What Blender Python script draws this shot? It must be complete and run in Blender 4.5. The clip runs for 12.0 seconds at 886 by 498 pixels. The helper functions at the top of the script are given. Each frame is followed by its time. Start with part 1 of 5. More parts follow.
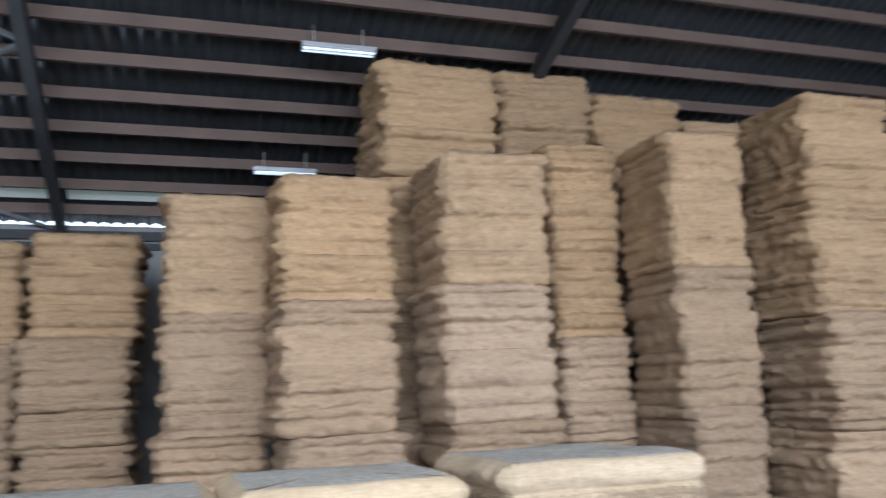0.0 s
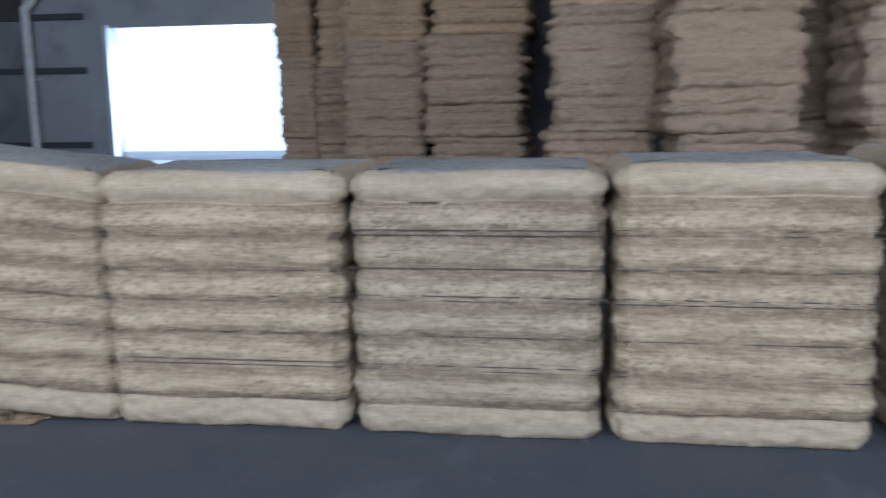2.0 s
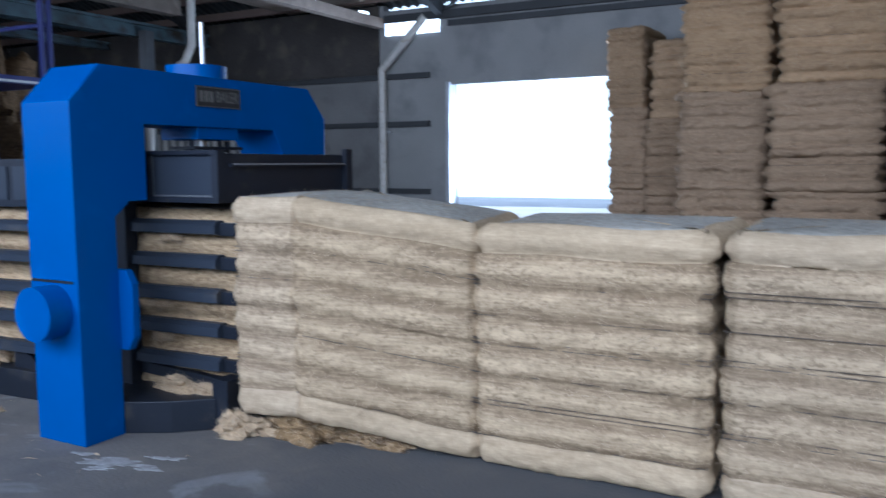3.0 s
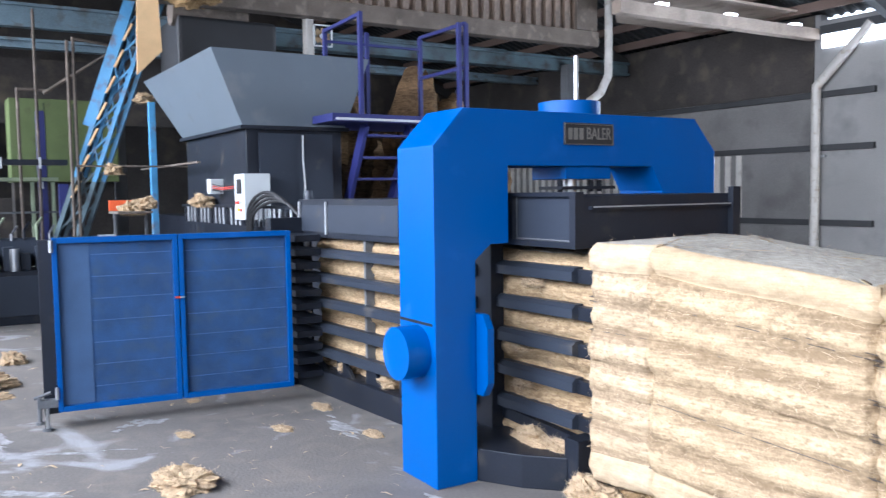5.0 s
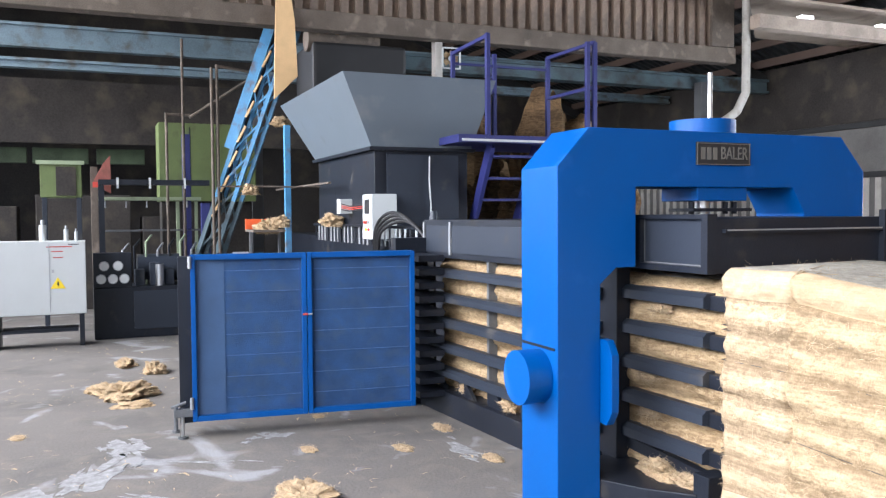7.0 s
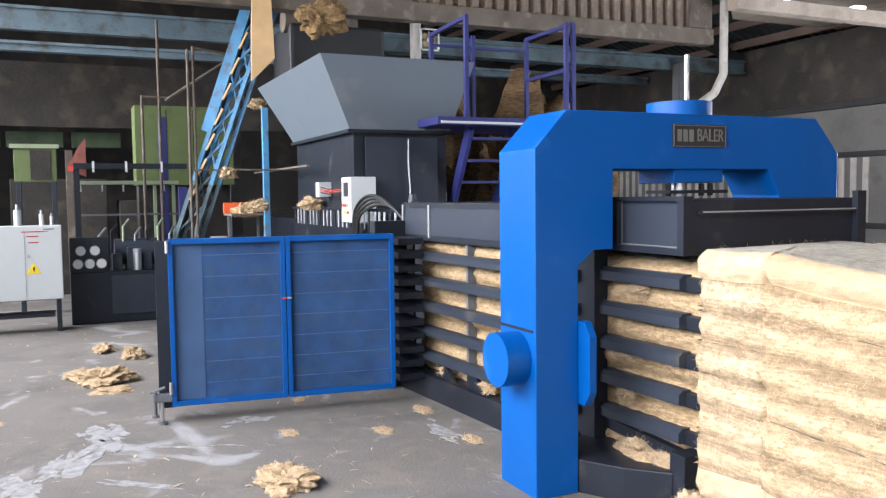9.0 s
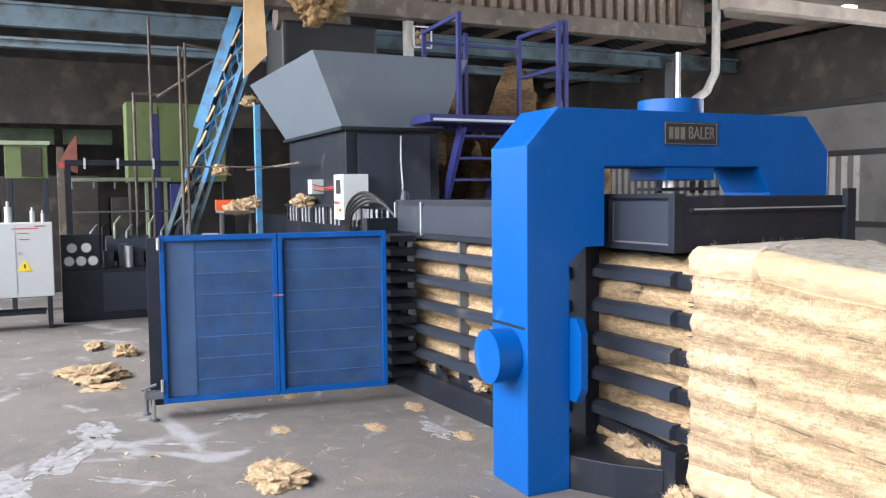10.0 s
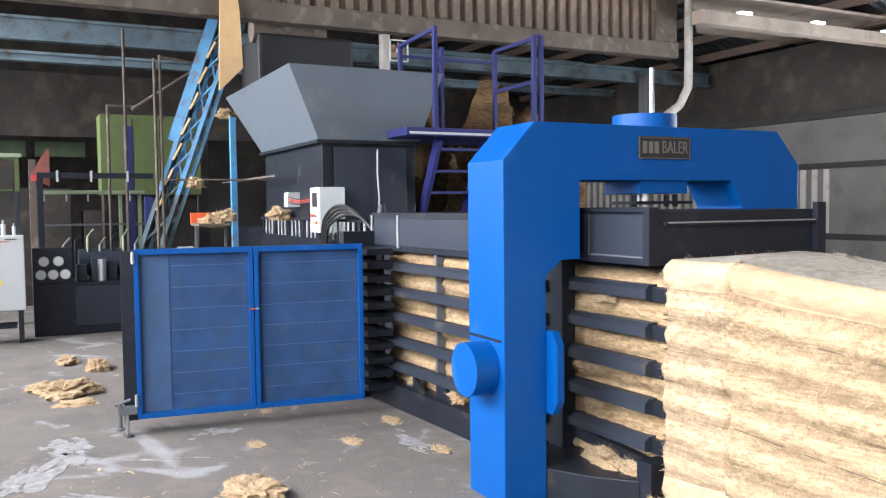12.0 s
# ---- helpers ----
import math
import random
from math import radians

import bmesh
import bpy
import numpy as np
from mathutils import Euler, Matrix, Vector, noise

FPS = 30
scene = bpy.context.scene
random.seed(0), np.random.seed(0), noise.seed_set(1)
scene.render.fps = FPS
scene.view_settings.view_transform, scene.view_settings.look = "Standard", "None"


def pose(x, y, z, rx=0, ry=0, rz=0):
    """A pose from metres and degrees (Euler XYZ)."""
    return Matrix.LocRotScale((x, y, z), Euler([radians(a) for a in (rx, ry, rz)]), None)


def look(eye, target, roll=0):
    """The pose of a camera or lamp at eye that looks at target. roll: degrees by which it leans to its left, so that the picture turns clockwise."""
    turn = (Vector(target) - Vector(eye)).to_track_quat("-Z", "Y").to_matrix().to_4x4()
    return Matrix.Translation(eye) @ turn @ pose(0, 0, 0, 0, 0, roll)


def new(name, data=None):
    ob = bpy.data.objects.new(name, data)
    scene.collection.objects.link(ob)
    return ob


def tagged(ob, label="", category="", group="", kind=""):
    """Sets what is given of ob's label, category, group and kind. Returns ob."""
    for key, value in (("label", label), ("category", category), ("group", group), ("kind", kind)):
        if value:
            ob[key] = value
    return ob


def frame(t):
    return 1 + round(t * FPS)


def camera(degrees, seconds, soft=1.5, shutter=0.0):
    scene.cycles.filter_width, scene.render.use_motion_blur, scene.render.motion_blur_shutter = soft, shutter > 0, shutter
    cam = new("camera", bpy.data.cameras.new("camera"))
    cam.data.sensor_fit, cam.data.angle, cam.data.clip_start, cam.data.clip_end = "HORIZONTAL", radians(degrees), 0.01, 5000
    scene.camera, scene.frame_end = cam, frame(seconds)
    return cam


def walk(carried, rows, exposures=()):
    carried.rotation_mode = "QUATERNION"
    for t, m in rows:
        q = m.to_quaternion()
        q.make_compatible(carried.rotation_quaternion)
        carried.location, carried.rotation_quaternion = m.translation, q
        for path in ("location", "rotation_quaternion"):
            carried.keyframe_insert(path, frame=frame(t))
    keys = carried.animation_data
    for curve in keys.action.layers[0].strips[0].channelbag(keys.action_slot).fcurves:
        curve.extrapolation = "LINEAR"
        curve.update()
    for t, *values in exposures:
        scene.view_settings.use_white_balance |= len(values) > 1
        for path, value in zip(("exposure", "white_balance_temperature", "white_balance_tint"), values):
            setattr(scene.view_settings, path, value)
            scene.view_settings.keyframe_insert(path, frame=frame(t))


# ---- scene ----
cam = camera(56.2, 12.0, 1.3, 0.4)
EXPOSURES = [(0.0, 0.15, 5300, 11), (1.0, 0.3, 4800, 11), (1.5, -0.45, 4800, 10), (2.0, -0.8, 4800, 11), (2.5, -0.72, 4800, 12), (3.5, -0.2, 4900, 12), (5.3, 0.8, 5600, 15), (7.5, 0.8, 6000, 15), (12.0, 0.8, 6150, 15)]
PATH = [
    (0, (4.321, -3.176, 1.759), (4.943, -1.305, 2.094), -2.2),
    (0.5, (4.452, -3.073, 1.807), (4.642, -1.107, 2.121), -2.1),
    (1, (4.417, -3.01, 1.721), (4.377, -1.017, 1.889), -1.6),
    (1.5, (4.42, -3.05, 1.57), (4.334, -1.06, 1.4), -1.2),
    (2, (4.331, -2.987, 1.565), (4.056, -1.032, 1.242), -0.7),
    (2.5, (4.119, -3.025, 1.587), (3.425, -1.173, 1.288), -0.3),
    (3, (4.023, -3.068, 1.611), (3.068, -1.323, 1.407), -0.3),
    (3.5, (3.986, -3.055, 1.627), (2.788, -1.46, 1.485), -1.0),
    (3.7, (3.995, -2.991, 1.622), (2.702, -1.472, 1.487), -1.2),
    (5.3, (3.973, -2.387, 1.722), (2.239, -1.398, 1.597), -0.6),
    (5.5, (3.97, -2.388, 1.722), (2.217, -1.431, 1.613), -0.5),
    (6, (3.955, -2.348, 1.727), (2.167, -1.456, 1.657), -0.4),
    (6.5, (3.936, -2.352, 1.725), (2.122, -1.513, 1.653), -0.5),
    (7, (3.933, -2.374, 1.713), (2.097, -1.585, 1.628), -0.4),
    (9, (3.942, -2.363, 1.721), (2.127, -1.533, 1.592), -0.7),
    (9.5, (3.951, -2.368, 1.716), (2.139, -1.532, 1.585), -0.6),
    (10, (3.948, -2.359, 1.715), (2.141, -1.514, 1.581), -0.6),
    (10.5, (3.945, -2.367, 1.718), (2.142, -1.511, 1.589), -0.6),
    (11, (3.944, -2.362, 1.73), (2.142, -1.502, 1.621), -0.7),
    (11.5, (3.958, -2.369, 1.721), (2.166, -1.488, 1.617), -0.6),
    (12, (3.96, -2.37, 1.722), (2.176, -1.472, 1.617), -0.6),
]
walk(cam, [(t, look(eye, target, roll)) for t, eye, target, roll in PATH], EXPOSURES)

# ---- world, sun, large lights ----
world = bpy.data.worlds.new("World")
scene.world = world
world.use_nodes = True
wn = world.node_tree
sky = wn.nodes.new("ShaderNodeTexSky")
sky.sky_type, sky.sun_disc = "NISHITA", False
sky.sun_elevation, sky.sun_rotation = radians(52), radians(20)
wn.nodes["Background"].inputs["Strength"].default_value = 0.12
wn.links.new(sky.outputs[0], wn.nodes["Background"].inputs["Color"])

sun = new("sun", bpy.data.lights.new("sun", "SUN"))
sun.data.energy, sun.data.angle, sun.data.color = 4.5, radians(0.6), (1.0, 0.95, 0.87)
sun.matrix_world = look((6, 24, 40), (0, 4, 0))


def opening_light(name, eye, target, w, h, watts, colour, spread=180):
    """Sky light that comes in through one of the hall's openings."""
    d = bpy.data.lights.new(name, "AREA")
    d.shape, d.size, d.size_y, d.energy, d.color = "RECTANGLE", w, h, watts, colour
    d.spread = radians(spread)
    ob = new(name, d)
    ob.matrix_world = look(eye, target)
    return ob


opening_light("front_opening_light", (1.0, -6.9, 4.7), (1.0, 1.0, 0.9), 27.0, 3.6, 1780, (1.0, 0.985, 0.96), 118)
opening_light("end_opening_light", (15.8, -2.2, 2.4), (-4, 0.5, 1.6), 8.5, 3.6, 90, (1.0, 0.98, 0.95))
opening_light("doorway_light", (-1.4, 10.9, 1.5), (-1.4, 4, 4.2), 3.4, 2.6, 620, (0.86, 0.94, 1.0))

# ---- materials ----


def mat(name, base, rough=0.6, metal=0.0, vary=0.15, scale=3.0, fine=60.0, bump=0.2, dirt=None, dirt_amount=0.0, spec=0.5):
    """A surface with large and small variation, fine relief and optional dirt."""
    m = bpy.data.materials.new(name)
    m.use_nodes = True
    nt = m.node_tree
    n, l = nt.nodes, nt.links
    b = n["Principled BSDF"]
    b.inputs["Roughness"].default_value, b.inputs["Metallic"].default_value = rough, metal
    b.inputs["Specular IOR Level"].default_value = spec
    co = n.new("ShaderNodeTexCoord")
    a = n.new("ShaderNodeTexNoise")
    a.inputs["Scale"].default_value, a.inputs["Detail"].default_value = scale, 5
    f = n.new("ShaderNodeTexNoise")
    f.inputs["Scale"].default_value, f.inputs["Detail"].default_value = fine, 4
    l.new(co.outputs["Object"], a.inputs["Vector"])
    l.new(co.outputs["Object"], f.inputs["Vector"])
    mix = n.new("ShaderNodeMix")
    mix.data_type = "RGBA"
    mix.inputs[6].default_value = (*[c * (1 - vary) for c in base], 1)
    mix.inputs[7].default_value = (*[min(1, c * (1 + vary)) for c in base], 1)
    add = n.new("ShaderNodeMath")
    add.operation = "MULTIPLY_ADD"
    add.inputs[1].default_value = 0.4
    l.new(f.outputs["Fac"], add.inputs[0])
    half = n.new("ShaderNodeMath")
    half.operation = "MULTIPLY"
    half.inputs[1].default_value = 0.6
    l.new(a.outputs["Fac"], half.inputs[0])
    l.new(half.outputs[0], add.inputs[2])
    ramp = n.new("ShaderNodeMapRange")
    ramp.inputs[1].default_value, ramp.inputs[2].default_value = 0.32, 0.68
    l.new(add.outputs[0], ramp.inputs[0])
    l.new(ramp.outputs[0], mix.inputs[0])
    colour = mix.outputs[2]
    if dirt:
        d = n.new("ShaderNodeTexNoise")
        d.inputs["Scale"].default_value, d.inputs["Detail"].default_value = scale * 1.7, 8
        l.new(co.outputs["Object"], d.inputs["Vector"])
        r = n.new("ShaderNodeMapRange")
        r.inputs[1].default_value, r.inputs[2].default_value = 0.62 - dirt_amount * 0.3, 0.75
        l.new(d.outputs["Fac"], r.inputs[0])
        mx = n.new("ShaderNodeMix")
        mx.data_type = "RGBA"
        mx.inputs[7].default_value = (*dirt, 1)
        l.new(r.outputs[0], mx.inputs[0])
        l.new(colour, mx.inputs[6])
        colour = mx.outputs[2]
        rr = n.new("ShaderNodeMapRange")
        rr.inputs[3].default_value, rr.inputs[4].default_value = rough, min(1, rough + 0.3)
        l.new(r.outputs[0], rr.inputs[0])
        l.new(rr.outputs[0], b.inputs["Roughness"])
    l.new(colour, b.inputs["Base Color"])
    bp = n.new("ShaderNodeBump")
    bp.inputs["Strength"].default_value, bp.inputs["Distance"].default_value = bump, 0.01
    l.new(f.outputs["Fac"], bp.inputs["Height"])
    l.new(bp.outputs[0], b.inputs["Normal"])
    return m


def fibre_mat(name, pale, dark, streak=12.0, band=9.5, layer=0.0, tilt=0.0, fold_amount=0.095, flecks=0.0, tone=(0.93, 1.06), edges=(0.40, 0.62), lump=0.8, stretch=1.0):
    """Pressed coir: matted strands, pale and dark bands of pith, tone varying from bale to bale."""
    m = bpy.data.materials.new(name)
    m.use_nodes = True
    nt = m.node_tree
    n, l = nt.nodes, nt.links
    b = n["Principled BSDF"]
    b.inputs["Roughness"].default_value, b.inputs["Specular IOR Level"].default_value = 0.95, 0.1
    co = n.new("ShaderNodeTexCoord")

    def tex(scale_xyz, scale, detail):
        mp = n.new("ShaderNodeMapping")
        mp.inputs["Scale"].default_value = scale_xyz
        l.new(co.outputs["Object"], mp.inputs["Vector"])
        t = n.new("ShaderNodeTexNoise")
        t.inputs["Scale"].default_value, t.inputs["Detail"].default_value = scale, detail
        l.new(mp.outputs[0], t.inputs["Vector"])
        return t

    bands = tex((0.16, 0.16, 1.0), band, 2)
    strands = tex((stretch, stretch, 4.5), streak * 1.6, 7)
    grain = tex((1, 1, 0.55), 130, 4)
    clumps = tex((1, 1, 1.3), 22, 5)
    info = n.new("ShaderNodeObjectInfo")
    total = None
    for node, w in ((bands, 0.32), (strands, 0.34), (grain, 0.22), (clumps, 0.20)):
        mm = n.new("ShaderNodeMath")
        mm.operation = "MULTIPLY_ADD"
        mm.inputs[1].default_value = w
        l.new(node.outputs["Fac"], mm.inputs[0])
        if total is None:
            mm.inputs[2].default_value = -0.05
        else:
            l.new(total, mm.inputs[2])
        total = mm.outputs[0]
    if layer:
        # paler in the belly of each pressed layer, browner along the seams
        dot = n.new("ShaderNodeVectorMath")
        dot.operation = "DOT_PRODUCT"
        dot.inputs[1].default_value = (tilt * math.tau / layer, 0, math.tau / layer)
        l.new(co.outputs["Object"], dot.inputs[0])
        wob = tex((1, 1, 1.5), 3.2, 3)
        ph = n.new("ShaderNodeMath")
        ph.operation = "MULTIPLY_ADD"
        ph.inputs[1].default_value = 1.5
        l.new(wob.outputs["Fac"], ph.inputs[0])
        l.new(dot.outputs["Value"], ph.inputs[2])
        sh = n.new("ShaderNodeMath")
        sh.operation = "ADD"
        sh.inputs[1].default_value = -0.75
        l.new(ph.outputs[0], sh.inputs[0])
        cs = n.new("ShaderNodeMath")
        cs.operation = "COSINE"
        l.new(sh.outputs[0], cs.inputs[0])
        fold = n.new("ShaderNodeMath")
        fold.operation = "MULTIPLY_ADD"
        fold.inputs[1].default_value = -fold_amount
        l.new(cs.outputs[0], fold.inputs[0])
        l.new(total, fold.inputs[2])
        total = fold.outputs[0]
    rg = n.new("ShaderNodeMapRange")
    rg.inputs[1].default_value, rg.inputs[2].default_value = edges
    l.new(total, rg.inputs[0])
    mix = n.new("ShaderNodeMix")
    mix.data_type = "RGBA"
    mix.inputs[6].default_value, mix.inputs[7].default_value = (*dark, 1), (*pale, 1)
    l.new(rg.outputs[0], mix.inputs[0])
    hsv = n.new("ShaderNodeHueSaturation")
    vr = n.new("ShaderNodeMapRange")
    vr.inputs[3].default_value, vr.inputs[4].default_value = tone
    l.new(info.outputs["Random"], vr.inputs[0])
    l.new(vr.outputs[0], hsv.inputs["Value"])
    wn2 = n.new("ShaderNodeTexWhiteNoise")
    wn2.noise_dimensions = "1D"
    l.new(info.outputs["Random"], wn2.inputs["W"])
    sr = n.new("ShaderNodeMapRange")
    sr.inputs[3].default_value, sr.inputs[4].default_value = 0.97, 1.04
    l.new(wn2.outputs["Value"], sr.inputs[0])
    l.new(sr.outputs[0], hsv.inputs["Saturation"])
    colour = mix.outputs[2]
    if flecks:
        # short dark scraps of husk lying along the layers
        fl = tex((0.55, 0.55, 1.0), 60, 4)
        where = tex((0.3, 0.3, 1.0), 5, 2)
        both = n.new("ShaderNodeMath")
        both.operation = "MULTIPLY_ADD"
        both.inputs[1].default_value = 0.55
        l.new(where.outputs["Fac"], both.inputs[0])
        l.new(fl.outputs["Fac"], both.inputs[2])
        fr = n.new("ShaderNodeMapRange")
        fr.inputs[1].default_value, fr.inputs[2].default_value, fr.inputs[4].default_value = 0.80, 0.96, flecks
        l.new(both.outputs[0], fr.inputs[0])
        fm = n.new("ShaderNodeMix")
        fm.data_type = "RGBA"
        fm.inputs[7].default_value = (*[c * 0.7 for c in dark], 1)
        l.new(fr.outputs[0], fm.inputs[0])
        l.new(colour, fm.inputs[6])
        colour = fm.outputs[2]
    l.new(colour, hsv.inputs["Color"])
    l.new(hsv.outputs[0], b.inputs["Base Color"])
    sm = n.new("ShaderNodeMath")
    sm.operation = "ADD"
    l.new(clumps.outputs["Fac"], sm.inputs[0])
    l.new(grain.outputs["Fac"], sm.inputs[1])
    bp = n.new("ShaderNodeBump")
    bp.inputs["Strength"].default_value, bp.inputs["Distance"].default_value = lump, 0.009
    l.new(sm.outputs[0], bp.inputs["Height"])
    l.new(bp.outputs[0], b.inputs["Normal"])
    return m


def floor_mat():
    """Worn concrete: grey, with dark areas, a darkening towards +x, pale dried spills and fine grit."""
    m = mat("worn_concrete", (0.136, 0.124, 0.110), 0.75, 0, 0.22, 0.7, 45, 0.35, (0.098, 0.092, 0.085), 0.35)
    nt = m.node_tree
    n, l = nt.nodes, nt.links
    b = n["Principled BSDF"]
    old = b.inputs["Base Color"].links[0].from_socket
    co = n.new("ShaderNodeTexCoord")
    t = n.new("ShaderNodeTexNoise")
    t.inputs["Scale"].default_value, t.inputs["Detail"].default_value, t.inputs["Distortion"].default_value = 1.5, 11, 1.1
    l.new(co.outputs["Object"], t.inputs["Vector"])
    r = n.new("ShaderNodeMapRange")
    r.inputs[1].default_value, r.inputs[2].default_value = 0.605, 0.68
    l.new(t.outputs["Fac"], r.inputs[0])
    mx = n.new("ShaderNodeMix")
    mx.data_type = "RGBA"
    mx.inputs[7].default_value = (0.27, 0.27, 0.27, 1)
    l.new(r.outputs[0], mx.inputs[0])
    l.new(old, mx.inputs[6])
    # darkening put into the floor colour beside the bales, uneven, growing with x
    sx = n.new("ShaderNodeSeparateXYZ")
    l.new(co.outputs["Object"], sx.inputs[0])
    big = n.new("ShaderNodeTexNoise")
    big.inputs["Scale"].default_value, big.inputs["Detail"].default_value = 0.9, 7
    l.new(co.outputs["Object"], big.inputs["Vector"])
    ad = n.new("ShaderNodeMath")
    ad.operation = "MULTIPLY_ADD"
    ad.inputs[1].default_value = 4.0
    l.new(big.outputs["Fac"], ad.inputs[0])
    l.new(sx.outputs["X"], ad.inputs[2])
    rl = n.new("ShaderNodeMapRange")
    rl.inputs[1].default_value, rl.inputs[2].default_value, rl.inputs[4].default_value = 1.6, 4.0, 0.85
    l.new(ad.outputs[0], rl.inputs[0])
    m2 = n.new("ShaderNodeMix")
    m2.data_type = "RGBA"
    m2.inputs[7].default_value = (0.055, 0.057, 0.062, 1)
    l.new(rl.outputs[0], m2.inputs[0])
    # fibre dust trodden into scuffs
    du = n.new("ShaderNodeTexNoise")
    du.inputs["Scale"].default_value, du.inputs["Detail"].default_value, du.inputs["Distortion"].default_value = 4.2, 10, 0.8
    l.new(co.outputs["Object"], du.inputs["Vector"])
    dr = n.new("ShaderNodeMapRange")
    dr.inputs[1].default_value, dr.inputs[2].default_value, dr.inputs[4].default_value = 0.5, 0.72, 0.6
    l.new(du.outputs["Fac"], dr.inputs[0])
    m3 = n.new("ShaderNodeMix")
    m3.data_type = "RGBA"
    m3.inputs[7].default_value = (0.19, 0.165, 0.135, 1)
    l.new(dr.outputs[0], m3.inputs[0])
    l.new(mx.outputs[2], m3.inputs[6])
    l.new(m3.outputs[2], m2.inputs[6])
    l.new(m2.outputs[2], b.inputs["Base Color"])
    return m


def glow(name, colour, strength):
    m = bpy.data.materials.new(name)
    m.use_nodes = True
    b = m.node_tree.nodes["Principled BSDF"]
    b.inputs["Base Color"].default_value = (0.8, 0.8, 0.8, 1)
    b.inputs["Emission Color"].default_value = (*colour, 1)
    b.inputs["Emission Strength"].default_value = strength
    return m


COIR = fibre_mat("coir_fibre", (0.56, 0.415, 0.245), (0.225, 0.155, 0.088))
COIR_ROW = fibre_mat("coir_layered", (0.505, 0.385, 0.24), (0.22, 0.158, 0.095), layer=0.1645, flecks=0.55, lump=0.75, fold_amount=0.085, edges=(0.37, 0.63), stretch=0.3)
COIR_CLEAN = fibre_mat("coir_long_fibre", (0.51, 0.395, 0.255), (0.365, 0.275, 0.17), 16, lump=0.5, stretch=0.5)
COIR_TILT = fibre_mat("coir_layered_tilted", (0.505, 0.385, 0.24), (0.22, 0.158, 0.095), layer=0.1625, tilt=0.135, flecks=0.5, lump=0.75, fold_amount=0.085, edges=(0.37, 0.63), stretch=0.3)
COIR_OLD = fibre_mat("coir_fibre_aged", (0.53, 0.36, 0.20), (0.25, 0.167, 0.095), 7, 7, tone=(0.84, 1.1), edges=(0.30, 0.72), lump=0.6)
COIR_DULL = fibre_mat("coir_fibre_dusty", (0.49, 0.348, 0.218), (0.24, 0.167, 0.105), 7, 7, tone=(0.82, 1.08), edges=(0.30, 0.72), lump=0.6)
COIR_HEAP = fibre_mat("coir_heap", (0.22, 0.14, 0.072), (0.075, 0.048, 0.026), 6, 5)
# greyer coir for bale tops: doorway backlight painted into the colour
COIR_BACKLIT = fibre_mat("coir_backlit_top", (0.50, 0.47, 0.40), (0.29, 0.265, 0.22), 14)
STRAND = mat("coir_strand", (0.47, 0.36, 0.23), 0.9, 0, 0.3, 8, 60, 0.1)
LOOSE = mat("loose_coir", (0.44, 0.325, 0.195), 0.95, 0, 0.35, 22, 220, 0.6, (0.25, 0.17, 0.1), 0.35, 0.1)
# darker copy of LOOSE, with backlight and shade in its colour
BROWN_FIBRE = mat("shaded_brown_coir", (0.25, 0.165, 0.08), 0.95, 0, 0.4, 18, 200, 0.6, (0.12, 0.075, 0.035), 0.4, 0.1)
STRAND_OLD = mat("coir_strand_aged", (0.42, 0.31, 0.2), 0.9, 0, 0.3, 8, 60, 0.1)
WIRE = mat("baling_wire", (0.12, 0.1, 0.085), 0.5, 0.6, 0.2)
BLUE = mat("blue_paint", (0.001, 0.068, 0.27), 0.4, 0, 0.07, 2.5, 160, 0.05, (0.01, 0.09, 0.33), 0.1, 0.22)
BLUE_MESH = mat("blue_screen", (0.022, 0.066, 0.168), 0.55, 0.1, 0.4, 5, 190, 0.6, (0.05, 0.088, 0.16), 0.45, 0.3)
SCREENPALE = mat("pale_blue_screen", (0.036, 0.083, 0.18), 0.6, 0, 0.2, 5, 260, 0.4)
RIB = mat("pale_blue_rib", (0.05, 0.11, 0.25), 0.5, 0, 0.5, 6, 40)
NAVY = mat("navy_paint", (0.022, 0.026, 0.12), 0.45, 0, 0.15)
BLACK = mat("black_paint", (0.012, 0.0145, 0.021), 0.42, 0, 0.25, 3, 90, 0.1, (0.04, 0.037, 0.034), 0.08, 0.3)
SLATE = mat("slate_paint", (0.027, 0.033, 0.045), 0.42, 0, 0.12, 2, 90, 0.06, (0.07, 0.065, 0.06), 0.08, 0.3)
HOPPER = mat("hopper_grey_paint", (0.108, 0.13, 0.15), 0.45, 0, 0.07, 1.6, 110, 0.06, (0.16, 0.17, 0.18), 0.1)
FADED = mat("faded_blue_girder", (0.155, 0.22, 0.26), 0.6, 0, 0.3, 2, 50, 0.2, (0.1, 0.08, 0.06), 0.4)
DIMBLUE = mat("dim_grimy_blue", (0.085, 0.13, 0.15), 0.65, 0, 0.3, 2, 50, 0.2, (0.06, 0.05, 0.04), 0.5)
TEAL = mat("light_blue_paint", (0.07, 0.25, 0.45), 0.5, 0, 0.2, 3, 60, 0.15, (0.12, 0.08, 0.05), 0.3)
GREEN = mat("green_paint", (0.125, 0.165, 0.058), 0.5, 0, 0.15, 3, 60, 0.1, (0.1, 0.11, 0.05), 0.2)
FARGREEN = mat("dim_green_paint", (0.07, 0.1, 0.055), 0.7, 0, 0.4, 3, 40, 0.2)
PALEGREEN = mat("pale_green_paint", (0.30, 0.36, 0.23), 0.5, 0, 0.15)
RED = mat("red_paint", (0.5, 0.05, 0.03), 0.5, 0, 0.2)
OLDRED = mat("faded_red_sheet", (0.24, 0.075, 0.055), 0.6, 0, 0.3, 4, 60, 0.2, (0.15, 0.07, 0.05), 0.4)
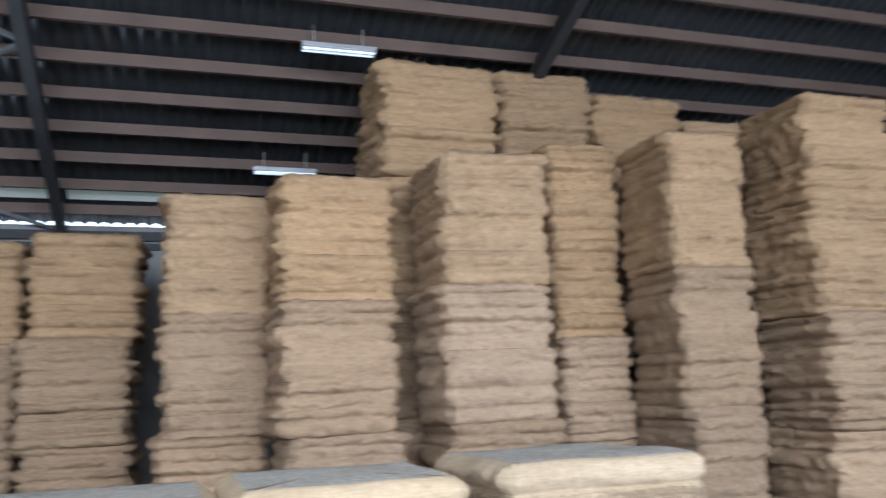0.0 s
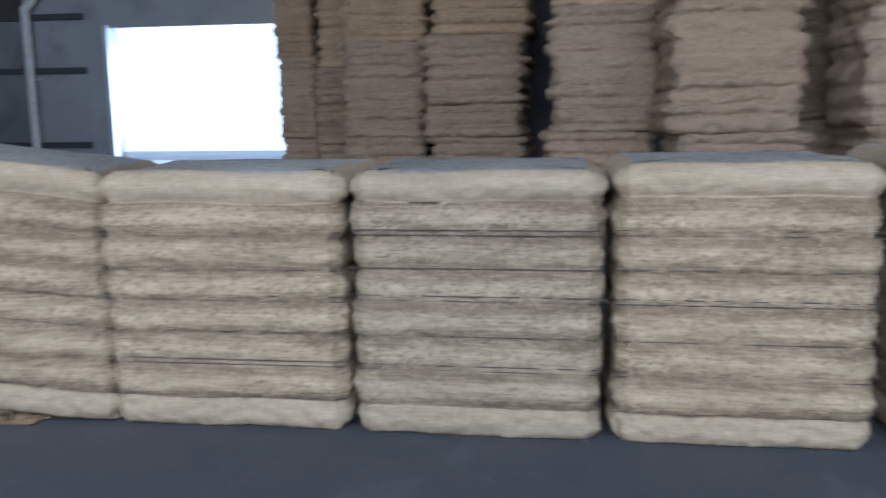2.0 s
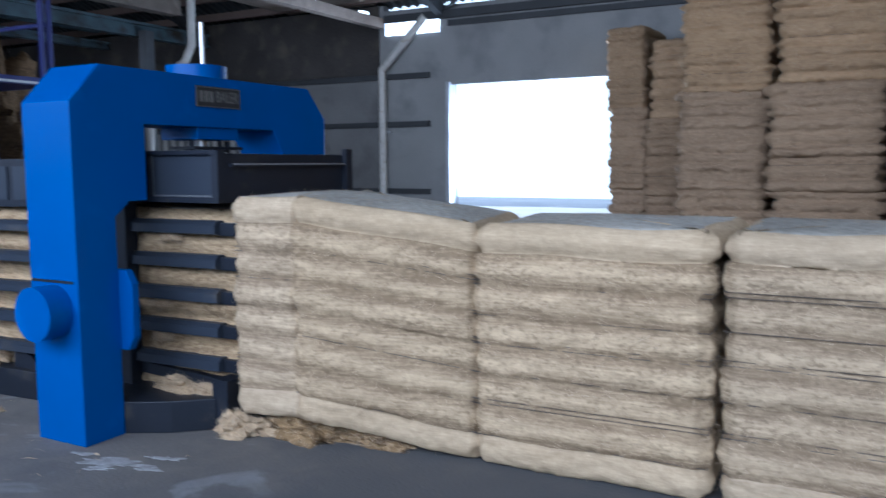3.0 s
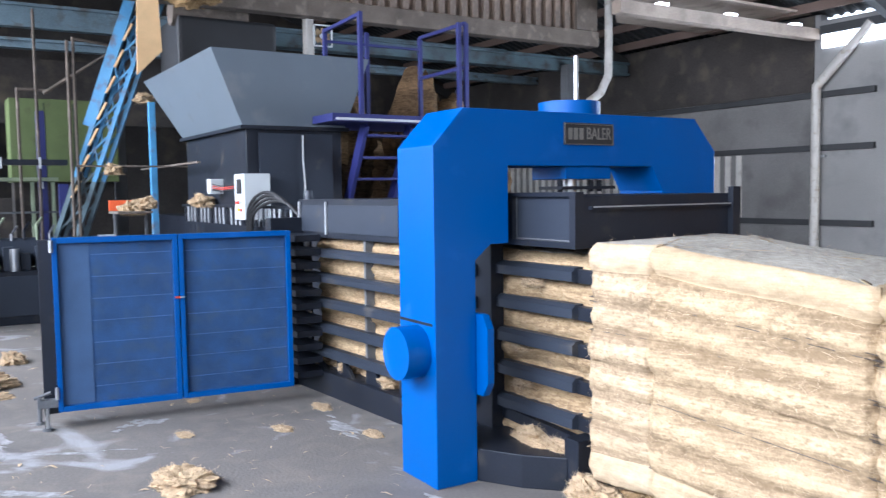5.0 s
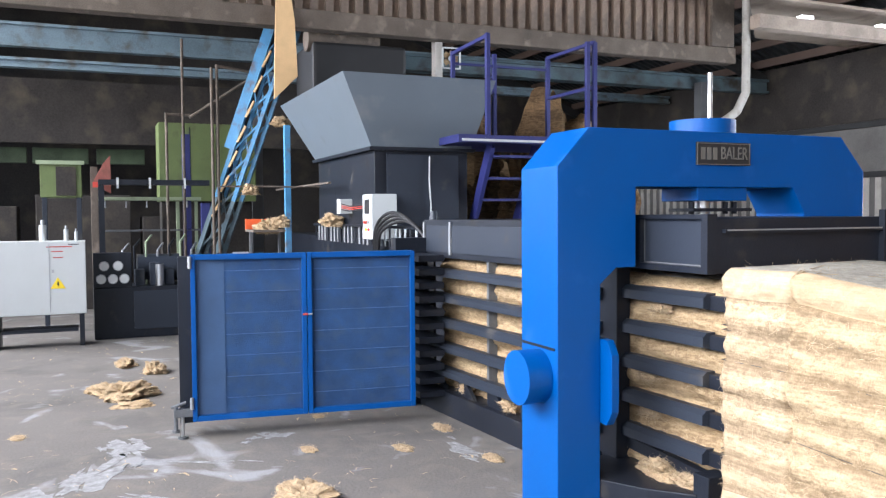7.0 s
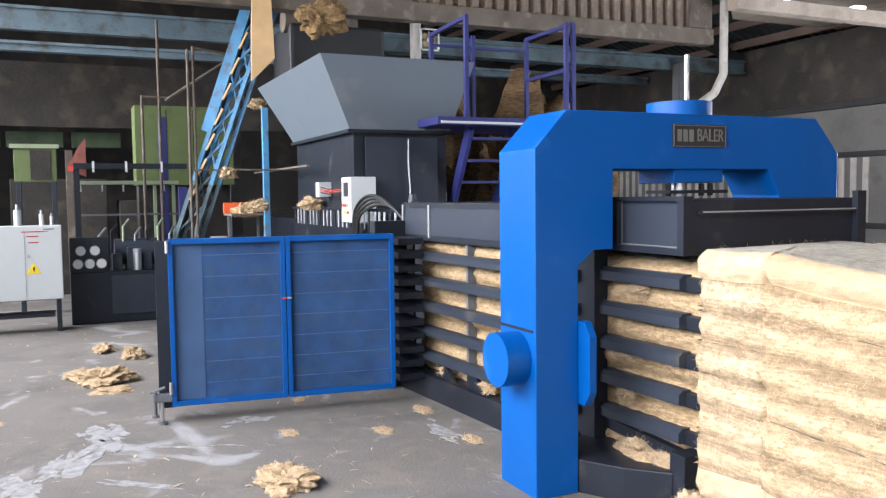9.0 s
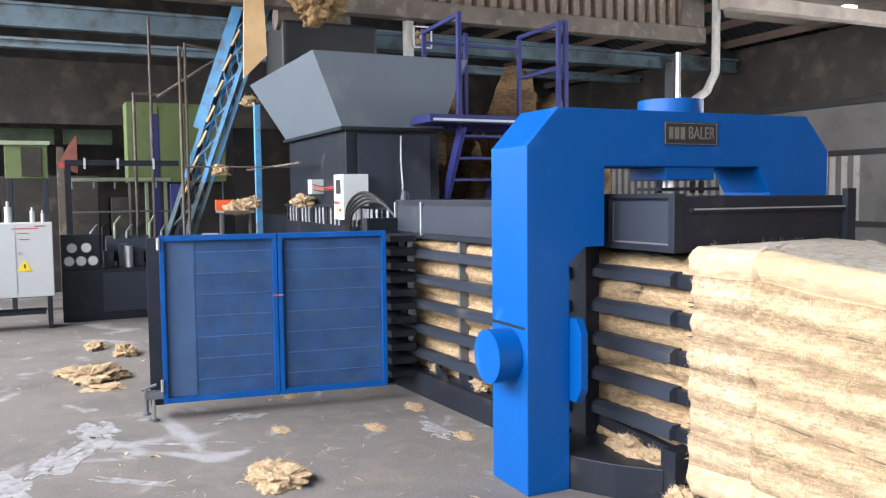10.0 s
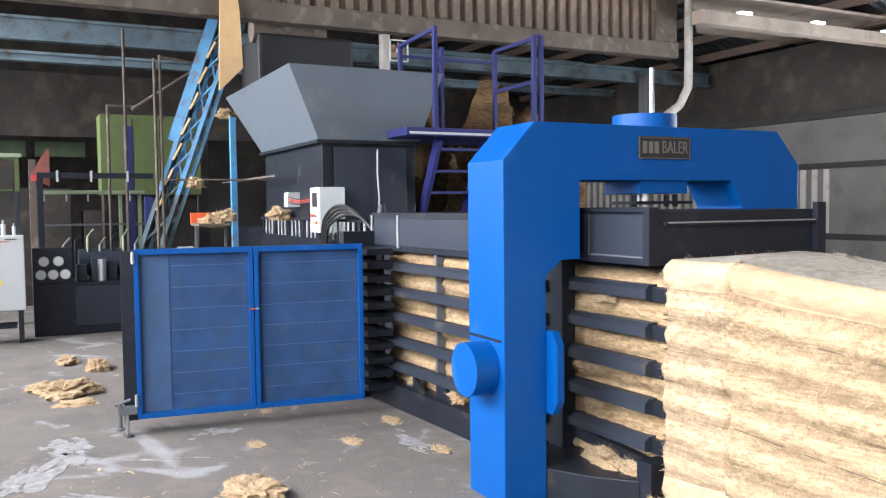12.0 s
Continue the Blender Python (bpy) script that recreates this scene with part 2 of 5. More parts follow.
ORANGE = mat("orange_plastic", (0.75, 0.12, 0.03), 0.5, 0, 0.1)
WHITE = mat("white_enamel", (0.5, 0.52, 0.51), 0.4, 0, 0.04, 3, 80, 0.04, (0.5, 0.5, 0.47), 0.08)
STEEL = mat("bare_steel", (0.55, 0.55, 0.55), 0.3, 0.9, 0.1)
DULL = mat("dull_grey_steel", (0.13, 0.135, 0.14), 0.6, 0.3, 0.2)
GALV = mat("galvanised_steel", (0.36, 0.37, 0.38), 0.5, 0.6, 0.2, 4, 80, 0.1)
PVC = mat("grey_pvc_pipe", (0.42, 0.40, 0.36), 0.5, 0, 0.1, 6, 80, 0.1, (0.3, 0.27, 0.22), 0.3)
PLY = mat("plywood", (0.66, 0.44, 0.22), 0.7, 0, 0.12, 5, 120, 0.2)
RUST = mat("rusty_steel", (0.115, 0.092, 0.072), 0.8, 0.1, 0.35, 3, 70, 0.3, (0.25, 0.2, 0.16), 0.2)
DARKBROWN = mat("dark_brown_sheet", (0.035, 0.03, 0.026), 0.85, 0, 0.5, 1.3, 30, 0.3, (0.09, 0.075, 0.055), 0.3)
DARKSTEEL = mat("dark_roof_steel", (0.032, 0.033, 0.034), 0.7, 0.1, 0.3, 2, 60, 0.2)
PURLIN = mat("primer_red_purlin", (0.10, 0.066, 0.05), 0.7, 0, 0.25, 2, 60, 0.2)
ROOF = mat("aged_roof_sheet", (0.05, 0.058, 0.062), 0.4, 0.45, 0.3, 0.8, 40, 0.15, (0.04, 0.04, 0.04), 0.4)
SHEET = mat("brown_cladding", (0.21, 0.155, 0.115), 0.65, 0.1, 0.25, 2, 50, 0.15, (0.08, 0.07, 0.06), 0.3)
# darker copy of BLOCK that carries the shade at the wall's bay end
DIMBLOCK = mat("shaded_blockwork", (0.15, 0.145, 0.137), 0.9, 0, 0.2, 0.9, 40, 0.5, (0.09, 0.087, 0.083), 0.35)
CLAD = mat("pale_grey_cladding", (0.46, 0.44, 0.40), 0.6, 0, 0.2, 2, 50, 0.15, (0.3, 0.28, 0.25), 0.3)
# brighter than SHEET: daylight leaking through the roof gaps is in the colour
VALLEY = mat("brightened_valley_sheet", (0.27, 0.215, 0.168), 0.7, 0.1, 0.25, 2, 40, 0.2, (0.19, 0.15, 0.12), 0.3)
BLOCK = mat("grey_blockwork", (0.225, 0.22, 0.21), 0.9, 0, 0.16, 0.8, 50, 0.5, (0.15, 0.148, 0.145), 0.25)
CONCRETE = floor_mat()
SPILL = mat("dried_white_splash", (0.30, 0.30, 0.298), 0.8, 0, 0.3, 9, 90, 0.3, (0.15, 0.147, 0.143), 0.9)
GROUND = mat("pale_yard_ground", (0.70, 0.68, 0.64), 0.9, 0, 0.15, 0.5, 30, 0.4)
RUBBER = mat("black_rubber", (0.015, 0.015, 0.016), 0.55, 0, 0.2)
YELLOW = mat("yellow_sticker", (0.85, 0.62, 0.02), 0.5, 0, 0.05)
LETTER = mat("sign_letters", (0.15, 0.145, 0.13), 0.5, 0.2, 0.1)
SIGNBLACK = mat("sign_black", (0.02, 0.022, 0.025), 0.35, 0, 0.1)
GLASS = mat("gauge_glass", (0.72, 0.73, 0.72), 0.15, 0, 0.05)
TUBE = glow("lamp_tube", (0.9, 1.0, 0.97), 0.6)
DAY = glow("glowing_yard_backdrop", (0.9, 0.97, 1.0), 2.2)
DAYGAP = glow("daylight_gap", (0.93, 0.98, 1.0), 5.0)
SKYLIGHT = glow("glowing_translucent_sheet", (0.72, 0.85, 0.62), 0.12)

# ---- mesh helpers ----


def box(bm, x0, x1, y0, y1, z0, z1, bevel=0.0):
    r = bmesh.ops.create_cube(bm, size=1)
    bmesh.ops.transform(bm, verts=r["verts"], matrix=Matrix.Translation(((x0 + x1) / 2, (y0 + y1) / 2, (z0 + z1) / 2)) @ Matrix.Diagonal((x1 - x0, y1 - y0, z1 - z0, 1)))
    if bevel:
        es = list({e for v in r["verts"] for e in v.link_edges})
        bmesh.ops.bevel(bm, geom=es, offset=bevel, segments=2, affect="EDGES", profile=0.6)
    return bm


def rod(bm, a, b, r, seg=12, r2=None):
    a, b = Vector(a), Vector(b)
    c = bmesh.ops.create_cone(bm, cap_ends=True, segments=seg, radius1=r, radius2=r if r2 is None else r2, depth=(b - a).length)
    bmesh.ops.transform(bm, verts=c["verts"], matrix=Matrix.Translation((a + b) / 2) @ (b - a).to_track_quat("Z", "Y").to_matrix().to_4x4())
    return bm


def beam(bm, a, b, w, h):
    """A square bar from a to b."""
    a, b = Vector(a), Vector(b)
    r = bmesh.ops.create_cube(bm, size=1)
    bmesh.ops.transform(bm, verts=r["verts"], matrix=Matrix.Translation((a + b) / 2) @ (b - a).to_track_quat("Z", "Y").to_matrix().to_4x4() @ Matrix.Diagonal((w, h, (b - a).length, 1)))
    return bm


def prism(bm, pts, lo, hi, axis="x", bevel=0.0):
    """A flat outline pushed along an axis. pts: (y, z) for x, (x, z) for y, (x, y) for z."""
    def at(p, d):
        return {"x": (d, p[0], p[1]), "y": (p[0], d, p[1]), "z": (p[0], p[1], d)}[axis]
    a = [bm.verts.new(at(p, lo)) for p in pts]
    b = [bm.verts.new(at(p, hi)) for p in pts]
    faces = [bm.faces.new(a), bm.faces.new(b)]
    for i in range(len(pts)):
        j = (i + 1) % len(pts)
        faces.append(bm.faces.new((a[i], a[j], b[j], b[i])))
    bmesh.ops.recalc_face_normals(bm, faces=faces)
    if bevel:
        bmesh.ops.bevel(bm, geom=list({e for f in faces for e in f.edges}), offset=bevel, segments=2, affect="EDGES", profile=0.6)
    return bm


def pipe(bm, pts, r, seg=10):
    """A round pipe through points."""
    for p, q in zip(pts, pts[1:]):
        rod(bm, p, q, r, seg)
    for p in pts[1:-1]:
        s = bmesh.ops.create_icosphere(bm, subdivisions=2, radius=r * 1.02)
        bmesh.ops.translate(bm, verts=s["verts"], vec=p)
    return bm


def tube(pts, r, seg=9):
    """One smooth tube swept along points."""
    bm = B()
    rings = []
    for i, p in enumerate(pts):
        d = (pts[min(i + 1, len(pts) - 1)] - pts[max(i - 1, 0)]).normalized()
        u = d.orthogonal().normalized() if not rings else (u - d * u.dot(d)).normalized()
        v = d.cross(u)
        rings.append([bm.verts.new(p + (u * math.cos(a) + v * math.sin(a)) * r) for a in (k * math.tau / seg for k in range(seg))])
    for a, b in zip(rings, rings[1:]):
        for k in range(seg):
            bm.faces.new((a[k], a[(k + 1) % seg], b[(k + 1) % seg], b[k]))
    bm.faces.new(rings[0][::-1])
    bm.faces.new(rings[-1])
    bmesh.ops.recalc_face_normals(bm, faces=bm.faces[:])
    return bm


def mesh_of(name, bm, material, smooth=False):
    me = bpy.data.meshes.new(name)
    bm.to_mesh(me)
    bm.free()
    me.materials.append(material)
    if smooth:
        me.shade_smooth()
        me.set_sharp_from_angle(angle=radians(40))
    return me


def part(name, bm, material, parent=None, label="", smooth=False):
    ob = new(name, mesh_of(name, bm, material, smooth))
    if parent:
        ob.parent = parent
    if label:
        tagged(ob, label)
    return ob


def thing(name, label, category, group="", m=None):
    ob = tagged(new(name), label, category, group)
    if m:
        ob.matrix_basis = m
    return ob


def structure(name, bm, material, label):
    return tagged(part(name, bm, material), label, kind="structure")


def B():
    return bmesh.new()


# ---- the hall: floor, walls, roof ----
YW = 10.5
EAVE = 4.5
SLOPE = 0.36
RIDGE = 1.75


def roof_z(y):
    return EAVE + SLOPE * (YW - y) if y > RIDGE else EAVE + SLOPE * (YW - RIDGE) - 0.1 * (RIDGE - y)


structure("ground", box(B(), -400, 400, -400, 400, -0.4, -0.02), GROUND, "pale dusty yard ground outside the shed")
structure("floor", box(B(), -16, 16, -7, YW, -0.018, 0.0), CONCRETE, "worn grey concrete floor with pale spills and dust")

# back wall with the open doorway
DX0, DX1, DZ = -3.25, 0.5, 3.05
bm = B()
box(bm, -16, -4.65, YW, YW + 0.2, 0, EAVE + 0.09)
box(bm, -4.65, DX0, YW, YW + 0.2, 0, EAVE - 0.02)
box(bm, DX1, 16, YW, YW + 0.2, 0, EAVE - 0.02)
box(bm, DX0, DX1, YW, YW + 0.2, DZ, EAVE - 0.02)
wall_n = structure("wall_north", bm, BLOCK, "dim grey block wall at the back of the shed")
bm = B()
box(bm, DX0 - 0.05, DX0 + 0.03, YW - 0.06, YW + 0.26, 0, DZ + 0.05)
box(bm, DX1 - 0.03, DX1 + 0.05, YW - 0.06, YW + 0.26, 0, DZ + 0.05)
structure("door_1", bm, GALV, "steel jambs of the open doorway")
bm = B()
for z in (1.05, 2.31, 3.2):
    box(bm, -16, DX0 - 0.4, YW - 0.07, YW - 0.003, z, z + 0.1)
box(bm, DX0, 16, YW - 0.07, YW - 0.003, 4.1, 4.2)
structure("trim", bm, DARKSTEEL, "dark steel girts along the back wall")
# vertical cladding strips on the lower part of the back wall, beyond the press
bm = B()
for i in range(39):
    x = -15.8 + i * 0.25
    box(bm, x, x + 0.12, YW - 0.05, YW - 0.004, 1.16, 2.3)
structure("cladding", bm, CLAD, "ribbed grey sheet cladding on the back wall")
# thin dark panels put the wall's shade into colour, darkest at the top
structure("wall_shade_lower", box(B(), -15.9, -4.75, YW - 0.03, YW - 0.004, 0.0, 3.19), DIMBLOCK, "dim panel painting shade on the lower back wall")
structure("wall_shade_upper", box(B(), -15.9, -4.75, YW - 0.035, YW - 0.004, 3.31, EAVE + 0.08), DARKBROWN, "dark brown panel painting shade on the upper back wall")
structure("wall_west", box(B(), -16.2, -16, -7, YW + 0.2, 0, 8), DARKBROWN, "dark far wall of the machine bay")
structure("wall_east", box(B(), 16, 16.2, 3, YW + 0.2, 0, 8), BLOCK, "grey block end wall")
bm = B()
for x in (-16, -10, 16):
    box(bm, x, x + 0.25, -7.2, -6.95, 0, 6.7)
structure("post", bm, GALV, "steel posts along the open front")


def roof_slab(name, x0, x1, ya, yb, label):
    bm = B()
    # corrugated underside
    nx = int((x1 - x0) / 0.19)
    rows = []
    for y in (ya, yb):
        row = []
        for i in range(nx * 4 + 1):
            x = x0 + (x1 - x0) * i / (nx * 4)
            row.append(bm.verts.new((x, y, roof_z(y) + 0.13 + 0.018 * (1 if i % 4 in (1, 2) else -1))))
        rows.append(row)
    for i in range(nx * 4):
        bm.faces.new((rows[0][i], rows[0][i + 1], rows[1][i + 1], rows[1][i]))
    r = bmesh.ops.extrude_face_region(bm, geom=bm.faces[:])
    bmesh.ops.translate(bm, verts=[v for v in r["geom"] if isinstance(v, bmesh.types.BMVert)], vec=(0, 0, 0.02))
    bmesh.ops.recalc_face_normals(bm, faces=bm.faces[:])
    return structure(name, bm, ROOF, label)


roof_slab("ceiling", -16, 16, RIDGE, YW + 0.2, "dark corrugated roof sheets over the bale store")
roof_slab("ceiling_front", -16, 16, -7.6, RIDGE, "dark corrugated roof sheets over the open front")
bm = B()
k = 0
while True:
    y = YW - 0.35 - k * 0.64
    if y < -7:
        break
    z = roof_z(y)
    beam(bm, (-16, y, z + 0.03), (16, y, z + 0.03), 0.07, 0.15)
    k += 1
structure("ceiling_purlin", bm, PURLIN, "reddish brown steel purlins under the roof")
bm = B()
for x in (-16, -9.2, -3.4, 2.72, 8.9, 15):
    for ya, yb in ((YW, RIDGE), (-7, RIDGE)):
        beam(bm, (x, ya, roof_z(ya) - 0.14), (x, yb, roof_z(yb) - 0.14), 0.14, 0.2)
structure("ceiling_rafter", bm, DARKSTEEL, "dark steel rafters under the roof")
bm = B()
for ya, yb in ((YW, 6.6), (6.6, 2.7)):
    beam(bm, (-3.4, ya, roof_z(ya) - 0.12), (2.72, yb, roof_z(yb) - 0.12), 0.05, 0.05)
    beam(bm, (-3.4, yb, roof_z(yb) - 0.12), (2.72, ya, roof_z(ya) - 0.12), 0.05, 0.05)
structure("ceiling_brace", bm, DULL, "thin diagonal roof braces")
# eave plate and bright gap under the sheets
structure("eave_beam", box(B(), -4.6, 16, YW - 0.1, YW - 0.004, EAVE - 0.26, EAVE - 0.12), DARKSTEEL, "dark eave beam over the back wall")

# emission stands in for daylight coming through these sheets
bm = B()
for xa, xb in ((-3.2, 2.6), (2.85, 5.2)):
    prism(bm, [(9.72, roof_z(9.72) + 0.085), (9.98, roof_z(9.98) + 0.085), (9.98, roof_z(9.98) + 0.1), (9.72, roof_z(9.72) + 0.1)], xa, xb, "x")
structure("ceiling_skylight", bm, SKYLIGHT, "greenish translucent roof sheets with added glow above the eave")
# glowing slab in place of the bright yard outside
tagged(part("backdrop", box(B(), -26, 14, 34, 34.2, -0.02, 16), DAY), "glowing backdrop for overexposed daylight and haze beyond the doorway", kind="structure")

# valley beam, and glowing boxes for daylight gaps where lower roof meets bay
structure("valley_beam", box(B(), -4.8, -4.62, 5.9, YW - 0.07, 4.16, 4.34), VALLEY, "brown valley gutter beam under the roof, brightened for leaking daylight")
structure("ceiling_valley", prism(B(), [(-4.82, 5.9), (-6.9, 8.0), (-6.9, YW), (-4.82, YW)], 4.62, 4.66, "z"), VALLEY, "brown sloping valley sheets beside the bay")
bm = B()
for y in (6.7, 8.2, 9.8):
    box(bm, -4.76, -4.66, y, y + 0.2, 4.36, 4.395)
structure("gap_light", bm, DAYGAP, "small glowing bars for daylight gaps under the roof edge")
# no hole here: the slab glows as the daylight gap
structure("gap_window", box(B(), -4.6, -3.45, YW - 0.03, YW - 0.004, 4.02, 4.33), DAYGAP, "glowing slab for the daylight gap at the wall top")

# fascia of brown cladding over the machine, on a deep beam
FX = -7.35
structure("fascia_beam", box(B(), FX - 0.12, FX + 0.12, -6.9, 7.9, 4.24, 4.50, 0.01), RUST, "deep dusty steel beam carrying the fascia")
fascia = structure("fascia", box(B(), FX - 0.06, FX - 0.02, -6.9, 7.9, 4.50, 7.4), SHEET, "brown ribbed cladding hanging above the beam")
rib_mesh = mesh_of("rib", box(B(), FX - 0.0195, FX + 0.05, 0, 0.11, 4.50, 7.4), SHEET, False)
for i in range(68):
    rib = new("rib", rib_mesh)
    rib.parent = fascia
    rib.matrix_basis = pose(0, -6.8 + i * 0.215, 0)
structure("fascia_post", box(B(), FX - 0.1, FX + 0.1, 7.4, 7.88, 4.51, 7.2, 0.01), RUST, "rusty steel post at the end of the fascia")
for xc, za, zb, w, y0, mm, name, label in ((-12.1, 4.62, 4.98, 0.1, -6.9, FADED, "bay_girder", "faded light blue girder across the machine bay"),
                                          (-12.2, 4.28, 4.40, 0.1, -6.9, FADED, "bay_lower_girder", "faded light blue lower girder of the bay"),
                                          (-9.1, 4.1, 4.33, 0.1, 1.2, DIMBLUE, "bay_rail", "grimy blue runway beam behind the platform")):
    web = structure(name, box(B(), xc - 0.035, xc + 0.035, y0, YW - 0.1, za + 0.05, zb), mm, label)
    for z in (za, zb):
        part("flange", box(B(), xc - w, xc + w, y0, YW - 0.1, z + 0.0005, z + 0.0495), mm, web)
bm = B()
for x, y in ((-11.6, 0.55), (-8.9, 8.6)):
    box(bm, x - 0.1, x + 0.1, y - 0.1, y + 0.1, 0, 4.2)
structure("bay_post", bm, DULL, "grey steel posts of the machine bay")

# far machines, dim at the back of the bay
bm = B()
for y0, y1 in ((-4.6, -3.4), (-3.3, -2.3), (-2.15, -1.25)):
    box(bm, -14.2, -14.0, y0, y1, 2.75, 3.05, 0.01)
structure("far_frame", bm, FARGREEN, "dim pale green beams at the back of the bay")

# downpipes
pp = thing("downpipe", "grey plastic downpipe bending down the back wall", "pipe")
part("pipe", pipe(B(), [(-3.7, YW - 0.1, 4.3), (-4.63, YW - 0.12, 3.38), (-4.63, YW - 0.12, 0.0)], 0.075, 14), PVC, pp, smooth=True)
part("bracket", box(B(), -4.75, -4.5, YW - 0.06, YW - 0.004, 2.2, 2.24), GALV, pp)
pp = thing("downpipe", "grey plastic downpipe hanging at the end of the beam", "pipe")
part("pipe", pipe(B(), [(FX + 0.2, 8.05, 7.0), (FX + 0.2, 8.05, 3.75), (FX + 0.15, 7.9, 3.42), (FX - 0.1, 7.3, 2.95), (FX - 0.1, 7.3, 0)], 0.072, 14), PVC, pp, smooth=True)

# ---- bales ----


def bale_data(w, d, h, layers, seed, nx=26, per=6, rough=1.0, swell=(0.042, 0.06), crease=1.0, shift=0.014, uneven=0.06, side=0.55, roll=0.02):
    """Vertices and faces of a pressed bale: rounded block of bulging layers, centred on its base."""
    rnd = random.Random(seed)
    c = 0.06
    ring = []
    sides = [((-1, -1), (1, -1)), ((1, -1), (1, 1)), ((1, 1), (-1, 1)), ((-1, 1), (-1, -1))]
    ny = max(8, int(nx * d / w))
    for s, (a, b) in enumerate(sides):
        cnt = nx if s % 2 == 0 else ny
        for i in range(cnt):
            u = i / cnt
            px, py = (a[0] + (b[0] - a[0]) * u) * w / 2, (a[1] + (b[1] - a[1]) * u) * d / 2
            # round the corners
            ex, ey = w / 2 - abs(px), d / 2 - abs(py)
            if ex < c and ey < c:
                k = (c - ex) * (c - ey) / c
                px -= math.copysign(k * 0.45, px)
                py -= math.copysign(k * 0.45, py)
            nxv, nyv = px / (w / 2), py / (d / 2)
            if abs(nxv) > abs(nyv):
                nrm = (math.copysign(1, nxv), 0.25 * nyv)
            else:
                nrm = (0.25 * nxv, math.copysign(1, nyv))
            ring.append((px, py, nrm))
    n = len(ring)
    lay = []
    zs, z = [], 0
    hs = [rnd.uniform(1 - uneven, 1 + uneven) for _ in range(layers)]
    tot = sum(hs)
    for i in range(layers):
        hh = h * hs[i] / tot
        lay.append((z, z + hh, rnd.uniform(-shift, shift), rnd.uniform(-shift, shift), rnd.uniform(*swell) + (roll if i == layers - 1 else 0)))
        z += hh
    verts, faces = [], []
    off = Vector((seed * 7.3, seed * 3.1, seed * 1.7))
    for i, (z0, z1, ox, oy, amp) in enumerate(lay):
        for j in range(per):
            t = (j + 0.5) / per
            zz = z0 + (z1 - z0) * t
            prof = math.sin(math.pi * t) ** crease - 0.65
            edge = 0.0
            if i == 0 and t < 0.5:
                edge = -0.02 * (1 - 2 * t) ** 2
            if i == layers - 1 and t > 0.5:
                edge = -0.035 * (2 * t - 1) ** 2
            for px, py, nr in ring:
                p = Vector((px, py, zz)) + off
                q = noise.noise(p * 4.5) * 0.022 + noise.noise(Vector((p.x * 13, p.y * 13, p.z * 22))) * 0.026 + noise.noise(p * 34) * 0.015
                o = amp * prof * (1 + 0.9 * rough * noise.noise(Vector((px * 2.3, py * 2.3, seed + i * 3.7)))) + edge + q * rough
                wob = noise.noise(Vector((px * 2 + seed, py * 2, i * 5.0))) * 0.02
                verts.append((px + nr[0] * o * side + ox, py + nr[1] * o + oy, zz + wob))
    m = layers * per
    for i in range(m - 1):
        for j in range(n):
            k = (j + 1) % n
            faces.append((i * n + j, i * n + k, (i + 1) * n + k, (i + 1) * n + j))
    # top and bottom
    for top in (0, 1):
        base = (m - 1) * n if top else 0
        prev = list(range(base, base + n))
        for s in (0.93, 0.8, 0.62, 0.42, 0.2):
            cur = []
            for j in range(n):
                x, y, zz = verts[base + j]
                p = Vector((x * s, y * s, seed * 2.0))
                up = (0.028 * (1 - s) ** 0.4 + noise.noise(p * 5) * 0.02 * rough ** 2 + noise.noise(p * 20) * 0.014 * rough ** 2) if top else 0.0
                cur.append(len(verts))
                verts.append((x * s, y * s, (h - 0.02 if top else 0.0) + up))
            for j in range(n):
                k = (j + 1) % n
                f = (prev[j], prev[k], cur[k], cur[j])
                faces.append(f if top else f[::-1])
            prev = cur
        cv = len(verts)
        verts.append((0, 0, h + 0.01 if top else 0.0))
        for j in range(n):
            k = (j + 1) % n
            f = (prev[j], prev[k], cv)
            faces.append(f if top else f[::-1])
    return verts, faces, lay


def strand_data(verts, faces, count, seed, length=(0.02, 0.06), width=0.0006, lift=0.016, flat=0.6):
    """Loose fibres that stand off a surface: bent ribbons of two quads each."""
    rnd = random.Random(seed)
    vs, fs = [], []
    for _ in range(count):
        f = faces[rnd.randrange(len(faces))]
        a, b, c = Vector(verts[f[0]]), Vector(verts[f[1]]), Vector(verts[f[2]])
        u, v = rnd.random(), rnd.random()
        p = a + (b - a) * u + (c - b) * v * u
        nrm = (b - a).cross(c - a)
        if nrm.length < 1e-9:
            continue
        nrm.normalize()
        t = (b - a).normalized() * rnd.uniform(-1, 1) + nrm.cross(b - a).normalized() * rnd.uniform(-flat, flat)
        if t.length < 0.05:
            continue
        t.normalize()
        ln = rnd.uniform(*length)
        side = nrm.cross(t).normalized() * width * rnd.uniform(0.7, 1.5)
        p0 = p
        p1 = p + t * ln * 0.5 + nrm * lift * rnd.uniform(0.2, 1.0)
        p2 = p + t * ln + nrm * lift * rnd.uniform(-0.2, 1.6) + side * rnd.uniform(-12, 12)
        k = len(vs)
        for q in (p0, p1, p2):
            vs.append(q - side)
            vs.append(q + side)
        fs += [(k, k + 1, k + 3, k + 2), (k + 2, k + 3, k + 5, k + 4)]
    return vs, fs


